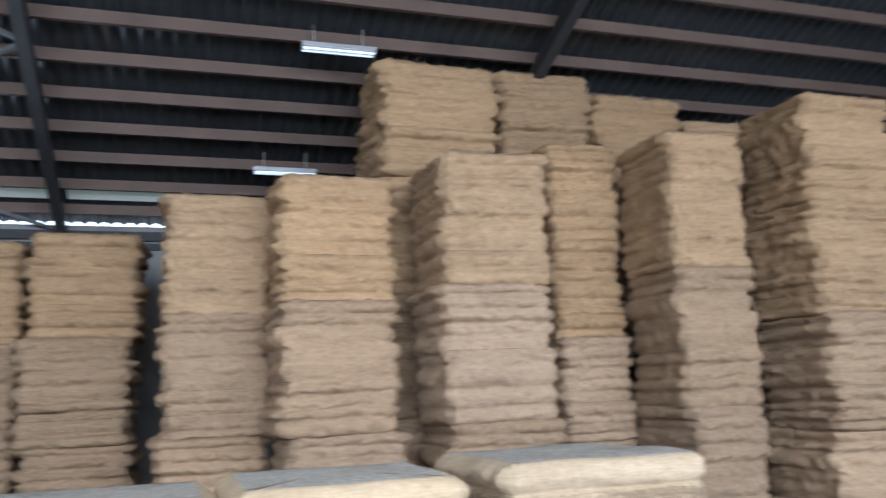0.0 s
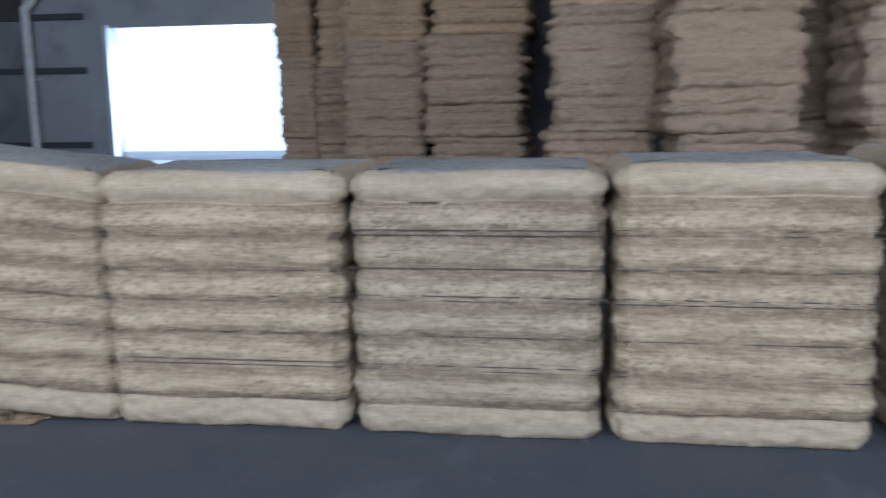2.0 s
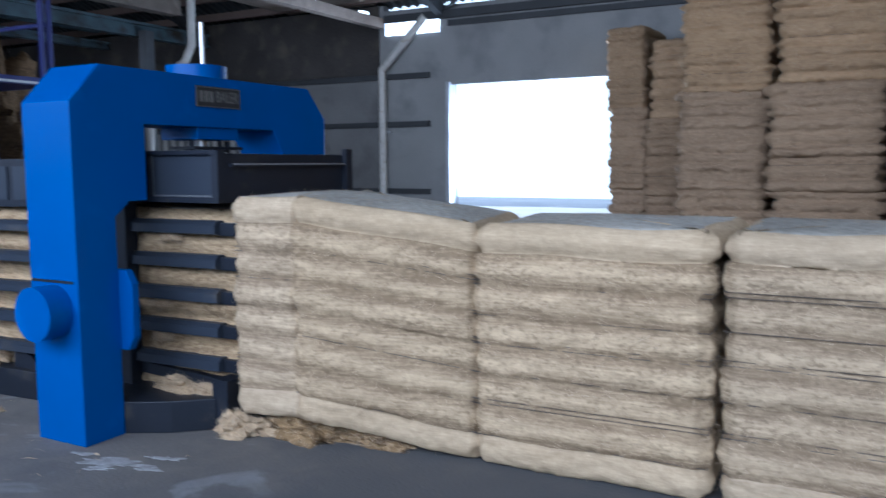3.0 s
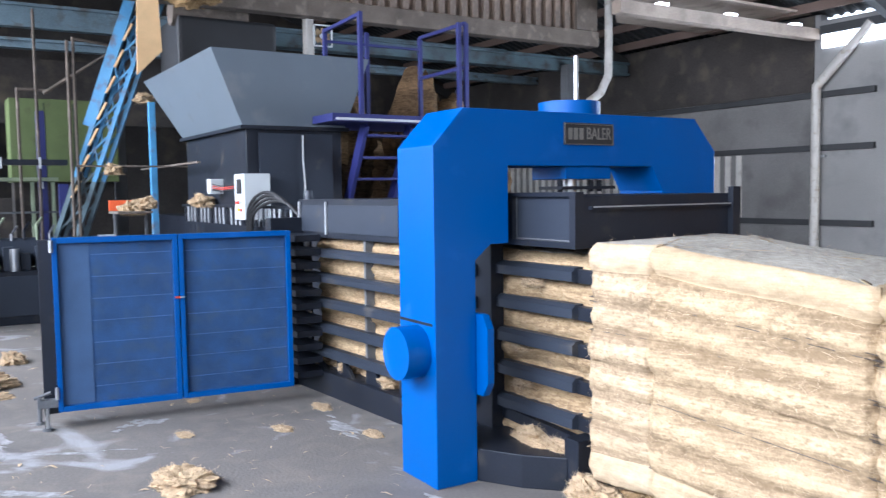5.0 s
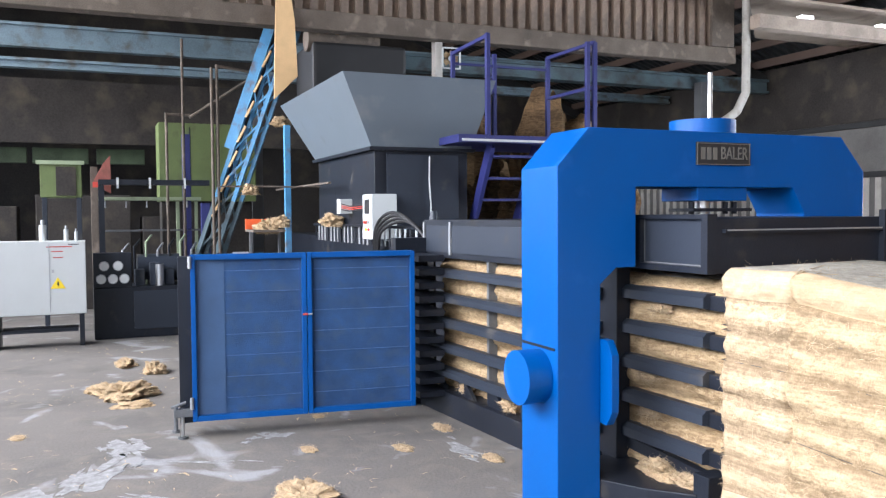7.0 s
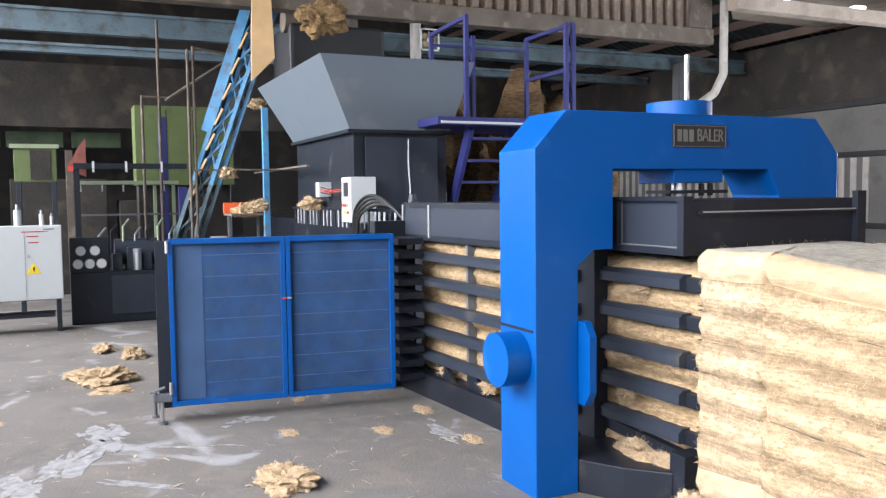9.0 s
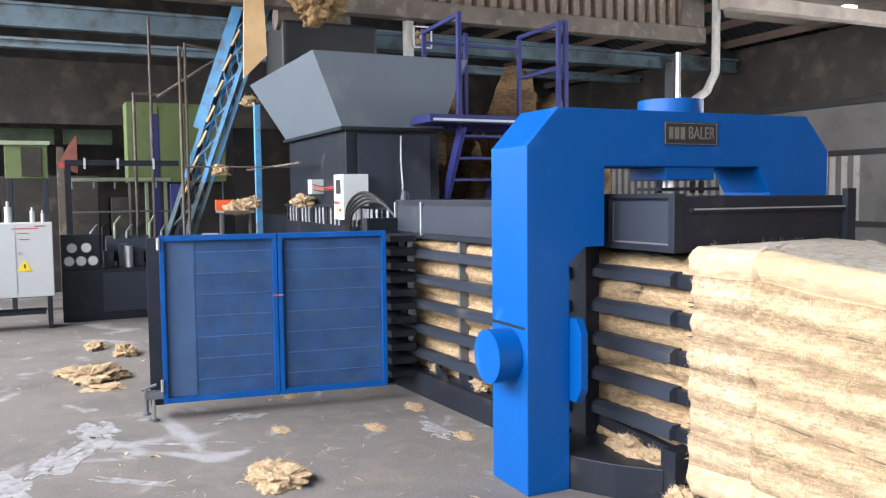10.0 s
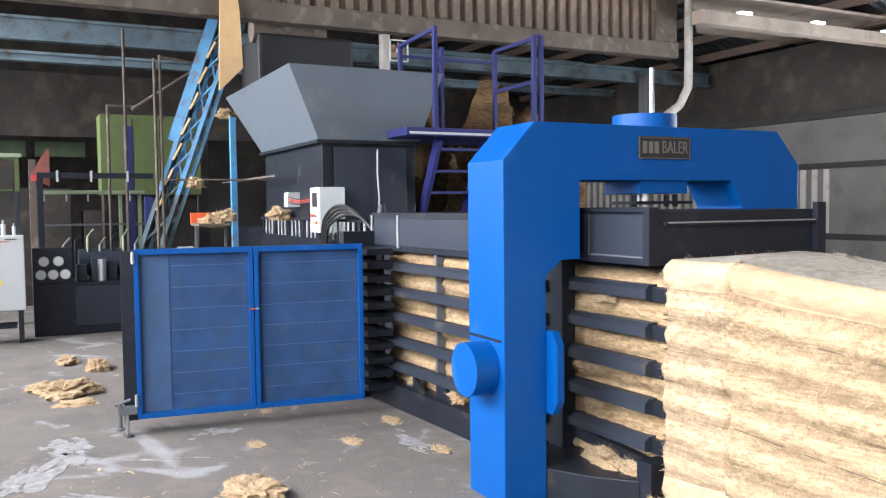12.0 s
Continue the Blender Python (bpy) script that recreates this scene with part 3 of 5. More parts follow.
def py_mesh(name, vs, fs, material, smooth=True, topmat=None, ztop=0.0, clean=None, rim=()):
    me = bpy.data.meshes.new(name)
    me.from_pydata(vs, [], fs)
    me.materials.append(material)
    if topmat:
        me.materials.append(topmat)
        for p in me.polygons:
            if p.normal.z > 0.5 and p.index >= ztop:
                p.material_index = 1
    if clean:
        # the outermost layers are of clean long fibre
        me.materials.append(clean)
        for p in me.polygons:
            if p.material_index == 0 and (p.index >= rim[1] or p.index < rim[0]):
                p.material_index = len(me.materials) - 1
    if smooth:
        me.shade_smooth()
    me.update()
    return me


def wire_mesh(w, d, z, seed):
    """One loop of baling wire, drawn into the groove between two layers."""
    bm = B()
    o = 0.002
    pts = [(-w / 2 - o, -d / 2 - o, z), (w / 2 + o, -d / 2 - o, z), (w / 2 + o, d / 2 + o, z), (-w / 2 - o, d / 2 + o, z)]
    for p, q in zip(pts, pts[1:] + pts[:1]):
        rod(bm, p, q, 0.0022, 5)
    return mesh_of("wire", bm, WIRE)


def make_bale(label, w, d, h, layers, seed, m, group, nx=26, per=6, strands=0, wires=True, material=None, strand_material=None, swell=(0.034, 0.048), slope=0.0, rough=1.0, clean=None, roll=0.02, inset=0.035):
    vs, fs, lay = bale_data(w, d, h, layers, seed, nx, per, rough, swell, 0.8, 0.012, 0.07, 0.75 if rough > 0.9 else 1.3, roll)
    vs = [(x, y, z - slope * x) for x, y, z in vs]
    root = thing("bale", label, "bale", group, m)
    body = new("body", py_mesh("bale_body", vs, fs, material or COIR, True, COIR_BACKLIT, (layers * per - 1) * (len(vs) - 2) // (layers * per + 10), clean,
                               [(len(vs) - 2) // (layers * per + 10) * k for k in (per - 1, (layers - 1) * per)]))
    body.parent = root
    if wires:
        for i in range(2, 2 * layers - 2):
            if i % 4 == 3:
                continue
            z = lay[i // 2][0] + (0.004 if i % 2 == 0 else 0.028)
            ob = new("wire", wire_mesh(w - inset, d - inset, z, seed))
            ob.parent = root
            ob.matrix_basis = pose(0, 0, 0, 0, math.degrees(math.atan(slope)), 0)
    if strands:
        a, b = strand_data(vs, fs, strands, seed)
        ob = tagged(new("loose_fibre", py_mesh("loose_fibre", a, b, strand_material or STRAND, False)), kind="stuff")
        ob.parent = root
    return root


# the row of fresh bales leaving the press
ROW = [  # start x, end x, front y at start and end, lift at the start, height, seed
    (0.90, 1.99, 0.585, 0.82, 0.15, 1.30, 11),
    (2.06, 3.29, 0.82, 0.84, 0.0, 1.31, 12),
    (3.345, 4.53, 0.84, 0.84, 0.0, 1.31, 13),
    (4.60, 5.76, 0.84, 0.83, 0.0, 1.34, 14),
    (5.92, 7.14, 0.84, 0.86, 0.0, 1.38, 15),
]
for i, (xa, xb, ya, yb, base, h, seed) in enumerate(ROW):
    ln = math.hypot(xb - xa, yb - ya)
    dep = 1.12
    yaw = math.degrees(math.atan2(yb - ya, xb - xa))
    slope = base / ln
    cx, cy = (xa + xb) / 2, (ya + yb) / 2 + dep / 2
    m = pose(cx, cy, base * 0.5, 0, 0, yaw)
    make_bale("fresh golden coir bale tied with wire, in a row" if i else "fresh coir bale tilting down off the press outlet", ln, dep, h, 8, seed, m, "row of fresh bales", 84, 12, 3000, True, material=COIR_ROW if i else COIR_TILT, swell=(0.008, 0.014) if i == 0 else (0.01, 0.019), slope=slope, rough=0.45, clean=COIR_CLEAN, roll=0.03, inset=0.014)

# the stacks of older bales along the back
STACK_MESH = []
for s in range(5):
    vs, fs, lay = bale_data(1.12, 1.1, 1.25, 9 + s % 2, 40 + s, 44, 7, 1.4, (0.05, 0.12), 0.35, 0.04, 0.32, 1.0, 0.03)
    a, b = strand_data(vs, fs, 1600, 70 + s, (0.03, 0.09), 0.001, 0.03)
    STACK_MESH.append(([py_mesh("stacked_bale", vs, fs, mm) for mm in (COIR_OLD, COIR_DULL)], py_mesh("stacked_fibre", a, b, STRAND_OLD, False),
                       [wire_mesh(1.09, 1.07, lay[i][0] + 0.004, s) for i in (2, 4)]))


def stack(x0, x1, yf, top, seed, label, base=0.0, lean=0.0, dusty=2):
    """A column of bales, one on the other, a little askew."""
    rnd = random.Random(seed)
    w = x1 - x0
    n = max(1, round((top - base) / 1.28))
    h = (top - base) / n
    z = base
    for i in range(n):
        k = rnd.randrange(5)
        root = thing("bale", label, "bale", "stacks of bales")
        m = pose((x0 + x1) / 2 + rnd.uniform(-0.05, 0.05) + lean * i, yf + 0.55 + rnd.uniform(-0.06, 0.06), z, rnd.uniform(-0.8, 0.8), rnd.uniform(-1, 1), rnd.uniform(-3, 3) + 180 * rnd.randrange(2))
        root.matrix_basis = m @ Matrix.Diagonal((w / 1.13, 1.0, (h + 0.045) / 1.25, 1))
        body, fib, wires = STACK_MESH[k]
        new("body", body[1 if i < dusty else 0]).parent = root
        o = tagged(new("loose_fibre", fib), kind="stuff")
        o.parent = root
        for wm in wires:
            new("wire", wm).parent = root
        z += h


AGED = "aged brown coir fibre bale in a tall stack"
stack(0.1, 0.68, 9.35, 3.6, 1, "dim coir bale in a stack beside the doorway")
stack(0.74, 1.85, 9.25, 3.35, 2, "dim coir bale in a stack near the doorway")
stack(1.50, 2.56, 8.0, 3.72, 3, AGED)
stack(2.70, 3.92, 7.5, 3.76, 4, AGED)
stack(4.22, 5.34, 6.2, 3.98, 5, AGED, lean=0.02)
stack(5.38, 6.58, 5.3, 4.02, 6, AGED)
stack(6.97, 8.16, 4.8, 4.2, 7, "pale coir fibre bale in a tall leaning stack", lean=0.02)
stack(6.68, 8.15, 6.15, 5.74, 8, AGED)
stack(6.85, 8.2, 7.3, 5.6, 28, AGED)
stack(8.35, 9.6, 6.25, 5.82, 9, AGED)
stack(9.75, 11.1, 6.35, 5.6, 10, AGED)
stack(8.45, 9.3, 5.2, 4.5, 11, AGED)
stack(9.38, 10.3, 4.25, 4.4, 12, "pale coir bale with shaded grey side in a stack", lean=0.0)
stack(10.62, 11.75, 3.6, 4.72, 13, "pale coir bale with shaded grey side in a stack")
stack(11.3, 12.5, 6.6, 5.45, 14, AGED)
stack(10.6, 11.75, 4.85, 4.5, 15, AGED)

# ---- the baler ----
baler = thing("baler", "blue and black horizontal baling press with arched gate and hopper", "baler")

# arched gate frame
C = 1.165
out = [(0.0, 0.0), (0.0, 1.97), (0.205, 2.19), (2 * C - 0.205, 2.19), (2 * C, 1.97), (2 * C, 0.0),
       (2 * C - 0.28, 0.0), (2 * C - 0.28, 1.31), (2 * C - 0.39, 1.40), (2 * C - 0.52, 1.40), (2 * C - 0.52, 1.70), (2 * C - 0.62, 1.86),
       (0.52, 1.86), (0.52, 1.40), (0.39, 1.40), (0.28, 1.31), (0.28, 0.0)]
arch = part("arch", prism(B(), out, -0.41, 0.0, "x", 0.006), BLUE, baler, "bright blue painted steel arch")
bm = B()
rod(bm, (-0.2, -0.001, 0.78), (-0.2, -0.15, 0.78), 0.155, 40)
part("pivot_pin", bm, BLUE, arch, smooth=True)
bm = B()
prism(bm, [(-0.10, 0.52), (0.06, 0.52), (0.11, 0.6), (0.11, 0.92), (0.06, 1.0), (-0.10, 1.0)], 0.281, 0.33, "y", 0.004)
part("flange", bm, BLUE, arch)
# raised black strip paints the shade of the recess above the pin
part("slot_shade", box(B(), -0.40, -0.03, -0.004, 0.001, 0.945, 0.96), BLACK, arch)
bm = B()
rod(bm, (-0.2, C, 2.19), (-0.2, C, 2.275), 0.2, 40)
part("cylinder_head", bm, BLUE, arch, smooth=True)
part("cylinder_rod", rod(B(), (-0.2, C + 0.06, 2.275), (-0.2, C + 0.06, 2.58), 0.016, 12), STEEL, arch, "bright steel rod", smooth=True)
bm = B()
box(bm, -0.36, -0.02, 0.98, 1.36, 1.78, 1.862, 0.006)
part("cylinder_mount", bm, BLUE, arch)
part("rod_end", rod(B(), (-0.16, 1.13, 1.70), (-0.16, 1.13, 1.80), 0.05, 20), STEEL, arch, "bright steel rod end", smooth=True)
bm = B()
for y in (1.0, 1.26, 1.33):
    rod(bm, (-0.1, y, 1.70), (-0.1, y, 1.775), 0.018, 8)
box(bm, -0.25, -0.02, 0.95, 1.4, 1.715, 1.735)
part("clamp_plate", bm, BLACK, arch)

# name plate
sign = part("name_plate", box(B(), 0.0005, 0.012, 0.945, 1.355, 1.992, 2.128, 0.003), SIGNBLACK, baler, "black name plate with pale letters")
cu = bpy.data.curves.new("sign_text", "FONT")
cu.body, cu.size, cu.extrude, cu.align_x, cu.align_y = "BALER", 0.086, 0.002, "CENTER", "CENTER"
tmp = new("sign_text_curve", cu)
dg = bpy.context.evaluated_depsgraph_get()
tm = bpy.data.meshes.new_from_object(tmp.evaluated_get(dg))
bpy.data.objects.remove(tmp)
tm.materials.clear()
tm.materials.append(LETTER)
txt = new("lettering", tm)
txt.parent = sign
txt.matrix_basis = pose(0.0135, 1.227, 2.06, 90, 0, 90) @ Matrix.Diagonal((0.86, 1.25, 1, 1))
bm = B()
for y in (0.948, 1.344):
    box(bm, 0.0122, 0.0145, y, y + 0.004, 1.995, 2.125)
for z in (1.994, 2.118):
    box(bm, 0.0122, 0.0145, 0.948, 1.352, z, z + 0.004)
part("plate_rim", bm, LETTER, sign)
for y in (0.975, 1.02, 1.065):
    part("maker_mark", box(B(), 0.0122, 0.0145, y, y + 0.032, 2.024, 2.096), LETTER, sign)

# outlet head: top box, bars and base
head = part("outlet_head", box(B(), -0.60, 0.50, 0.66, 1.92, 1.385, 1.68, 0.008), BLACK, baler, "black steel outlet head")
bm = B()
box(bm, -0.20, 0.505, 0.60, 0.665, 1.385, 1.42)
box(bm, -0.20, 0.505, 0.60, 0.665, 1.675, 1.70)
for x in (-0.20, -0.12, 0.455):
    box(bm, x, x + 0.05, 0.60, 0.665, 1.42, 1.675)
part("side_ribs", bm, BLACK, head)
part("side_panel", box(B(), -0.07, 0.455, 0.635, 0.663, 1.42, 1.675), SLATE, head, "slate grey side panel")
bm = B()
box(bm, 0.501, 0.53, 0.70, 1.92, 1.60, 1.62)
box(bm, 0.501, 0.54, 1.86, 1.93, 1.385, 1.72)
part("front_lip", bm, BLACK, head)
# pale strip draws the highlight on the lip's upper edge
part("lip_highlight", box(B(), 0.5305, 0.534, 0.71, 1.85, 1.612, 1.62), GALV, head, "thin bright strip for the highlight along the lip")
for x in (-0.072, 0.449):
    part("weld_edge", box(B(), x, x + 0.008, 0.630, 0.6345, 1.42, 1.675), DULL, head, "worn grey weld edge")
part("weld_edge", box(B(), -0.06, 0.445, 0.630, 0.6345, 1.421, 1.429), DULL, head, "worn grey weld edge")
part("black_plate", box(B(), -0.66, -0.30, 0.60, 0.70, 0.0, 1.38, 0.005), BLACK, baler, "black upright side plate")


def channel(bm, x0, x1, ya, yb, z, hgt=0.095, deep=0.085):
    """A bar that runs along the press: a folded channel, open below."""
    for (xa, xb) in ((x0, x1),):
        v = []
        prof = [(0, -hgt / 2), (-deep, -hgt / 2 + 0.015), (-deep, hgt / 2 - 0.025), (-deep + 0.03, hgt / 2), (0, hgt / 2)]
        a = [bm.verts.new((xa, ya + p[0], z + p[1])) for p in prof]
        b = [bm.verts.new((xb, yb + p[0], z + p[1])) for p in prof]
        fs = [bm.faces.new(a), bm.faces.new(b)]
        for i in range(5):
            j = (i + 1) % 5
            fs.append(bm.faces.new((a[i], a[j], b[j], b[i])))
        bmesh.ops.recalc_face_normals(bm, faces=fs)
    return bm


for i in range(5):
    z = 1.225 - i * 0.2125
    bar = part("bar", channel(B(), -0.38, 0.40, 0.72, 0.75, z), SLATE, baler, "dark slate steel bar")
    part("bar_end", box(B(), 0.36, 0.52, 0.71, 0.765, z - 0.045, z + 0.035, 0.006), BLACK, bar)
    bar = part("bar", channel(B(), -0.38, 0.40, 1.74, 1.71, z), SLATE, baler, "dark slate steel bar")
bm = B()
prism(bm, [(-0.40, 0.285), (0.0, 0.285), (0.24, 0.425), (0.43, 0.60), (0.43, 0.74), (-0.40, 0.74)], 0.0, 0.195, "z", 0.006)
part("base_shoe", bm, BLACK, baler)
part("base_post", box(B(), 0.40, 0.52, 0.605, 0.76, 0.0, 0.31, 0.006), BLACK, baler)
part("lip_rail", beam(B(), (-0.36, 0.70, 0.30), (0.44, 0.72, 0.25), 0.05, 0.07), BLACK, baler)
part("outlet_floor", box(B(), -3.2, 0.5, 0.75, 1.75, 0.0, 0.13, 0.006), BLACK, baler)

# squeeze chamber behind the arch
bm = B()
prism(bm, [(-3.05, 0.44), (-0.46, 0.62), (-0.46, 1.76), (-3.05, 1.9)], 1.33, 1.66, "z", 0.006)
top = part("chamber_top", bm, BLACK, baler, "black chamber top beam")
for i, (xa, xb) in enumerate(((-2.98, -2.55), (-2.49, -1.4), (-1.34, -0.5))):
    ya, yb = 0.44 + (xa + 3.05) * 0.0695, 0.44 + (xb + 3.05) * 0.0695
    bm = B()
    prism(bm, [(xa, ya - 0.012), (xb, yb - 0.012), (xb, yb + 0.01), (xa, ya + 0.01)], 1.38, 1.61, "z")
    part("top_panel", bm, SLATE, top, "slate grey panel")
for i in range(5):
    z = 1.20 - i * 0.2125
    part("bar", channel(B(), -3.02, -0.45, 0.47, 0.65, z, 0.084, 0.1), SLATE, baler, "dark slate steel bar")
for x in (-3.06, -1.95):
    y = 0.45 + (x + 3.05) * 0.0695
    part("upright", box(B(), x, x + (0.07 if x < -3 else 0.035), y + 0.0, y + 0.08, 0.2, 1.34, 0.005), BLACK if x < -3 else DULL, baler)
for i in range(5):
    z = 1.20 - i * 0.2125
    # added pale strips stand in for white highlights at the bar ends
    part("bar_edge_strip", box(B(), -2.86, -2.83, 0.395, 0.44, z + 0.043, z + 0.125), GALV, baler, "pale steel strip for a white bar-edge highlight")
bm = B()
prism(bm, [(-3.06, 0.36), (-0.46, 0.54), (-0.46, 0.72), (-3.06, 0.72)], 0.0, 0.20, "z", 0.006)
part("base_rail", bm, BLACK, baler)
for i in range(5):
    bm = B()
    x = -2.85 + i * 0.48
    y = 0.40 + (x + 3.05) * 0.0695
    prism(bm, [(x, 0.20), (x + 0.30, 0.20), (x + 0.16, 0.30), (x, 0.33)], y + 0.02, y + 0.05, "y")
    part("gusset", bm, BLACK, baler)

# slatted ends of the chamber side, where the screen door hinges
for i in range(11):
    z = 0.16 + i * 0.115
    part("slat_end", box(B(), -3.02, -2.50, 0.17, 0.40, z, z + 0.055, 0.006), BLACK, baler)
part("hinge_post", box(B(), -3.10, -2.98, 0.14, 0.46, 0.0, 1.50, 0.006), BLACK, baler)

# main body and hopper
part("ram_body", box(B(), -9.6, -3.1, 0.66, 1.84, 0.0, 1.42, 0.008), BLACK, baler, "black steel ram housing")
for i in range(26):
    x = -7.6 + i * 0.155
    part("edge_post", rod(B(), (x, 0.63, 1.36), (x, 0.63, 1.56), 0.012, 8), GALV if i % 4 else BLACK, baler)
part("edge_rail", box(B(), -7.66, -3.6, 0.60, 0.66, 1.56, 1.59, 0.004), BLACK, baler)
feed = part("feed_box", box(B(), -7.55, -5.08, 0.66, 1.82, 1.42, 2.47, 0.008), BLACK, baler, "black feed box under the hopper")
part("feed_panel", box(B(), -5.079, -5.062, 0.80, 1.70, 1.50, 2.40, 0.004), SLATE, feed)
bm = B()
pipe(bm, [(-5.04, 1.32, 2.38), (-5.03, 1.31, 2.1), (-5.03, 1.33, 1.8), (-5.04, 1.31, 1.5)], 0.009, 6)
part("sensor_cable", bm, WHITE, feed)


def hopper_bm():
    lo = [(-7.55, 0.62), (-5.06, 0.62), (-5.06, 1.86), (-7.55, 1.86)]
    hi = [(-8.2, 0.27), (-5.0, 0.27), (-5.0, 2.17), (-8.2, 2.17)]
    bm = B()
    t = 0.03
    rings = []
    for pts, z in ((lo, 2.47), (hi, 3.30), ([(x + (t if i in (0, 3) else -t), y + (t if i < 2 else -t)) for i, (x, y) in enumerate(hi)], 3.30),
                   ([(x + (t if i in (0, 3) else -t), y + (t if i < 2 else -t)) for i, (x, y) in enumerate(lo)], 2.47)):
        rings.append([bm.verts.new((x, y, z)) for x, y in pts])
    for a, b in zip(rings, rings[1:] + rings[:1]):
        for i in range(4):
            j = (i + 1) % 4
            bm.faces.new((a[i], a[j], b[j], b[i]))
    bmesh.ops.recalc_face_normals(bm, faces=bm.faces[:])
    return bm


hop = part("hopper", hopper_bm(), HOPPER, baler, "blue-grey painted sheet steel hopper")
bm = B()
box(bm, -7.6, -5.02, 0.585, 0.625, 2.44, 2.48)
box(bm, -5.06, -5.02, 0.626, 1.9, 2.44, 2.48)
part("hopper_collar", bm, BLACK, hop)

# screen door standing open across the press
door = thing("screen_door", "blue steel screen door standing open beside the press", "door")
DA, DB = Vector((-2.66, -1.65, 0.13)), Vector((-2.45, 0.10, 0.13))
DL = (DB - DA).length
door.matrix_basis = Matrix.Translation(DA) @ pose(0, 0, 0, 0, 0, math.degrees(math.atan2(DB.y - DA.y, DB.x - DA.x)))
DH = 1.285
MID = DL * 0.50
for k, (a, b) in enumerate(((0.0, MID - 0.003), (MID + 0.003, DL))):
    bm = B()
    for x0, x1, z0, z1 in ((a, a + 0.036, 0, DH), (b - 0.036, b, 0, DH), (a + 0.036, b - 0.036, 0, 0.042), (a + 0.036, b - 0.036, DH - 0.042, DH)):
        box(bm, x0, x1, -0.05, 0.02, z0, z1, 0.004)
    fr = part("leaf_frame", bm, BLUE, door, "bright blue angle frame")
    part("screen", box(B(), a + 0.036, b - 0.036, -0.012, 0.0, 0.042, DH - 0.042), BLUE_MESH, fr, "dusty blue mesh screen")
    if k == 0:
        part("side_sheet", box(B(), a + 0.037, a + 0.25, -0.0165, -0.0125, 0.043, DH - 0.043), SCREENPALE, fr, "paler dusty blue strip")
    for i in range(7):
        z = 0.16 + i * 0.165
        part("rib", box(B(), a + (0.26 if k == 0 else 0.05), b - 0.05, -0.017, -0.0125, z, z + 0.006), RIB, fr)
bm = B()
box(bm, -0.095, 0.012, 0.021, 0.19, -0.02, DH - 0.02, 0.004)
box(bm, 0.013, DL, 0.15, 0.19, -0.02, 0.06, 0.004)
box(bm, 0.013, DL, 0.15, 0.19, DH - 0.1, DH - 0.02, 0.004)
part("side_frame", bm, BLACK, door, "black side frame")
for i in range(6):
    z = 0.14 + i * 0.19
    part("back_bar", box(B(), 0.013, DL, 0.10, 0.149, z, z + 0.05), BLACK, door)
part("latch", box(B(), MID - 0.035, MID + 0.005, -0.065, -0.051, 0.79, 0.805, 0.002), RED, door, "small red latch")
bm = B()
for z in (0.1, 1.18):
    rod(bm, (-0.005, -0.055, z), (-0.005, -0.055, z + 0.09), 0.014, 10)
part("hinge", bm, GALV, door)
part("latch_bolt", box(B(), MID + 0.006, MID + 0.04, -0.063, -0.051, 0.792, 0.803, 0.002), STEEL, door, "bare steel latch bolt")
cast = part("jack_foot", rod(B(), (-0.075, -0.02, -0.12), (-0.075, -0.02, 0.1), 0.014, 10), STEEL, door, "bare steel adjusting foot", smooth=True)
bm = B()
rod(bm, (-0.075, -0.02, -0.13), (-0.075, -0.02, -0.112), 0.038, 16)
box(bm, -0.14, 0.0, -0.045, 0.02, 0.04, 0.10, 0.004)
rod(bm, (-0.125, -0.03, -0.06), (-0.125, -0.03, 0.12), 0.016, 10)
rod(bm, (-0.125, -0.03, -0.075), (-0.125, -0.03, -0.055), 0.03, 12)
rod(bm, (-0.16, -0.02, 0.115), (-0.05, -0.02, 0.15), 0.012, 8)
part("foot_pad", bm, DULL, cast)
part("rag", box(B(), 0.32, 0.44, -0.04, 0.01, DH, DH + 0.012, 0.004), GALV, door)

# bale inside the chamber
make_bale("golden coir pressed in the chamber behind steel bars", 3.5, 1.06, 1.22, 7, 21, pose(-1.2, 1.185, 0.131, 0, 0, 3.97), "", 110, 8, 6000, False)
make_bale("end of a coir bale coming out of the press", 0.5, 1.12, 1.30, 8, 22, pose(0.795, 1.165, 0.135, 0, 0, 4), "row of fresh bales", 40, 12, 1300, True, material=COIR_ROW, swell=(0.008, 0.014), rough=0.45, clean=COIR_CLEAN, roll=0.02, inset=0.045)


# ---- round the baler ----
# control box and cables on the ram housing
ctl = thing("control_box", "white control box with a dark screen on the press", "control box")
cbm = part("casing", box(B(), -5.24, -4.9, 0.56, 0.86, 1.43, 1.94, 0.01), WHITE, ctl)
part("screen", box(B(), -5.14, -4.99, 0.551, 0.559, 1.72, 1.88, 0.002), RUBBER, cbm, "dark display")
for i, (x, z, mm) in enumerate(((-5.16, 1.62, RED), (-5.09, 1.62, RED), (-5.02, 1.62, GALV), (-5.1, 1.54, YELLOW), (-5.0, 1.54, RED))):
    part("button", rod(B(), (x, 0.559, z), (x, 0.545, z), 0.018, 10), mm, cbm)
part("label_bar", box(B(), -4.899, -4.897, 0.66, 0.74, 1.62, 1.64), GALV, cbm)
jb = thing("junction_box", "small white junction box on the press side", "junction box")
part("casing", box(B(), -6.1, -5.95, 0.5, 0.66, 1.72, 1.9, 0.008), WHITE, jb)
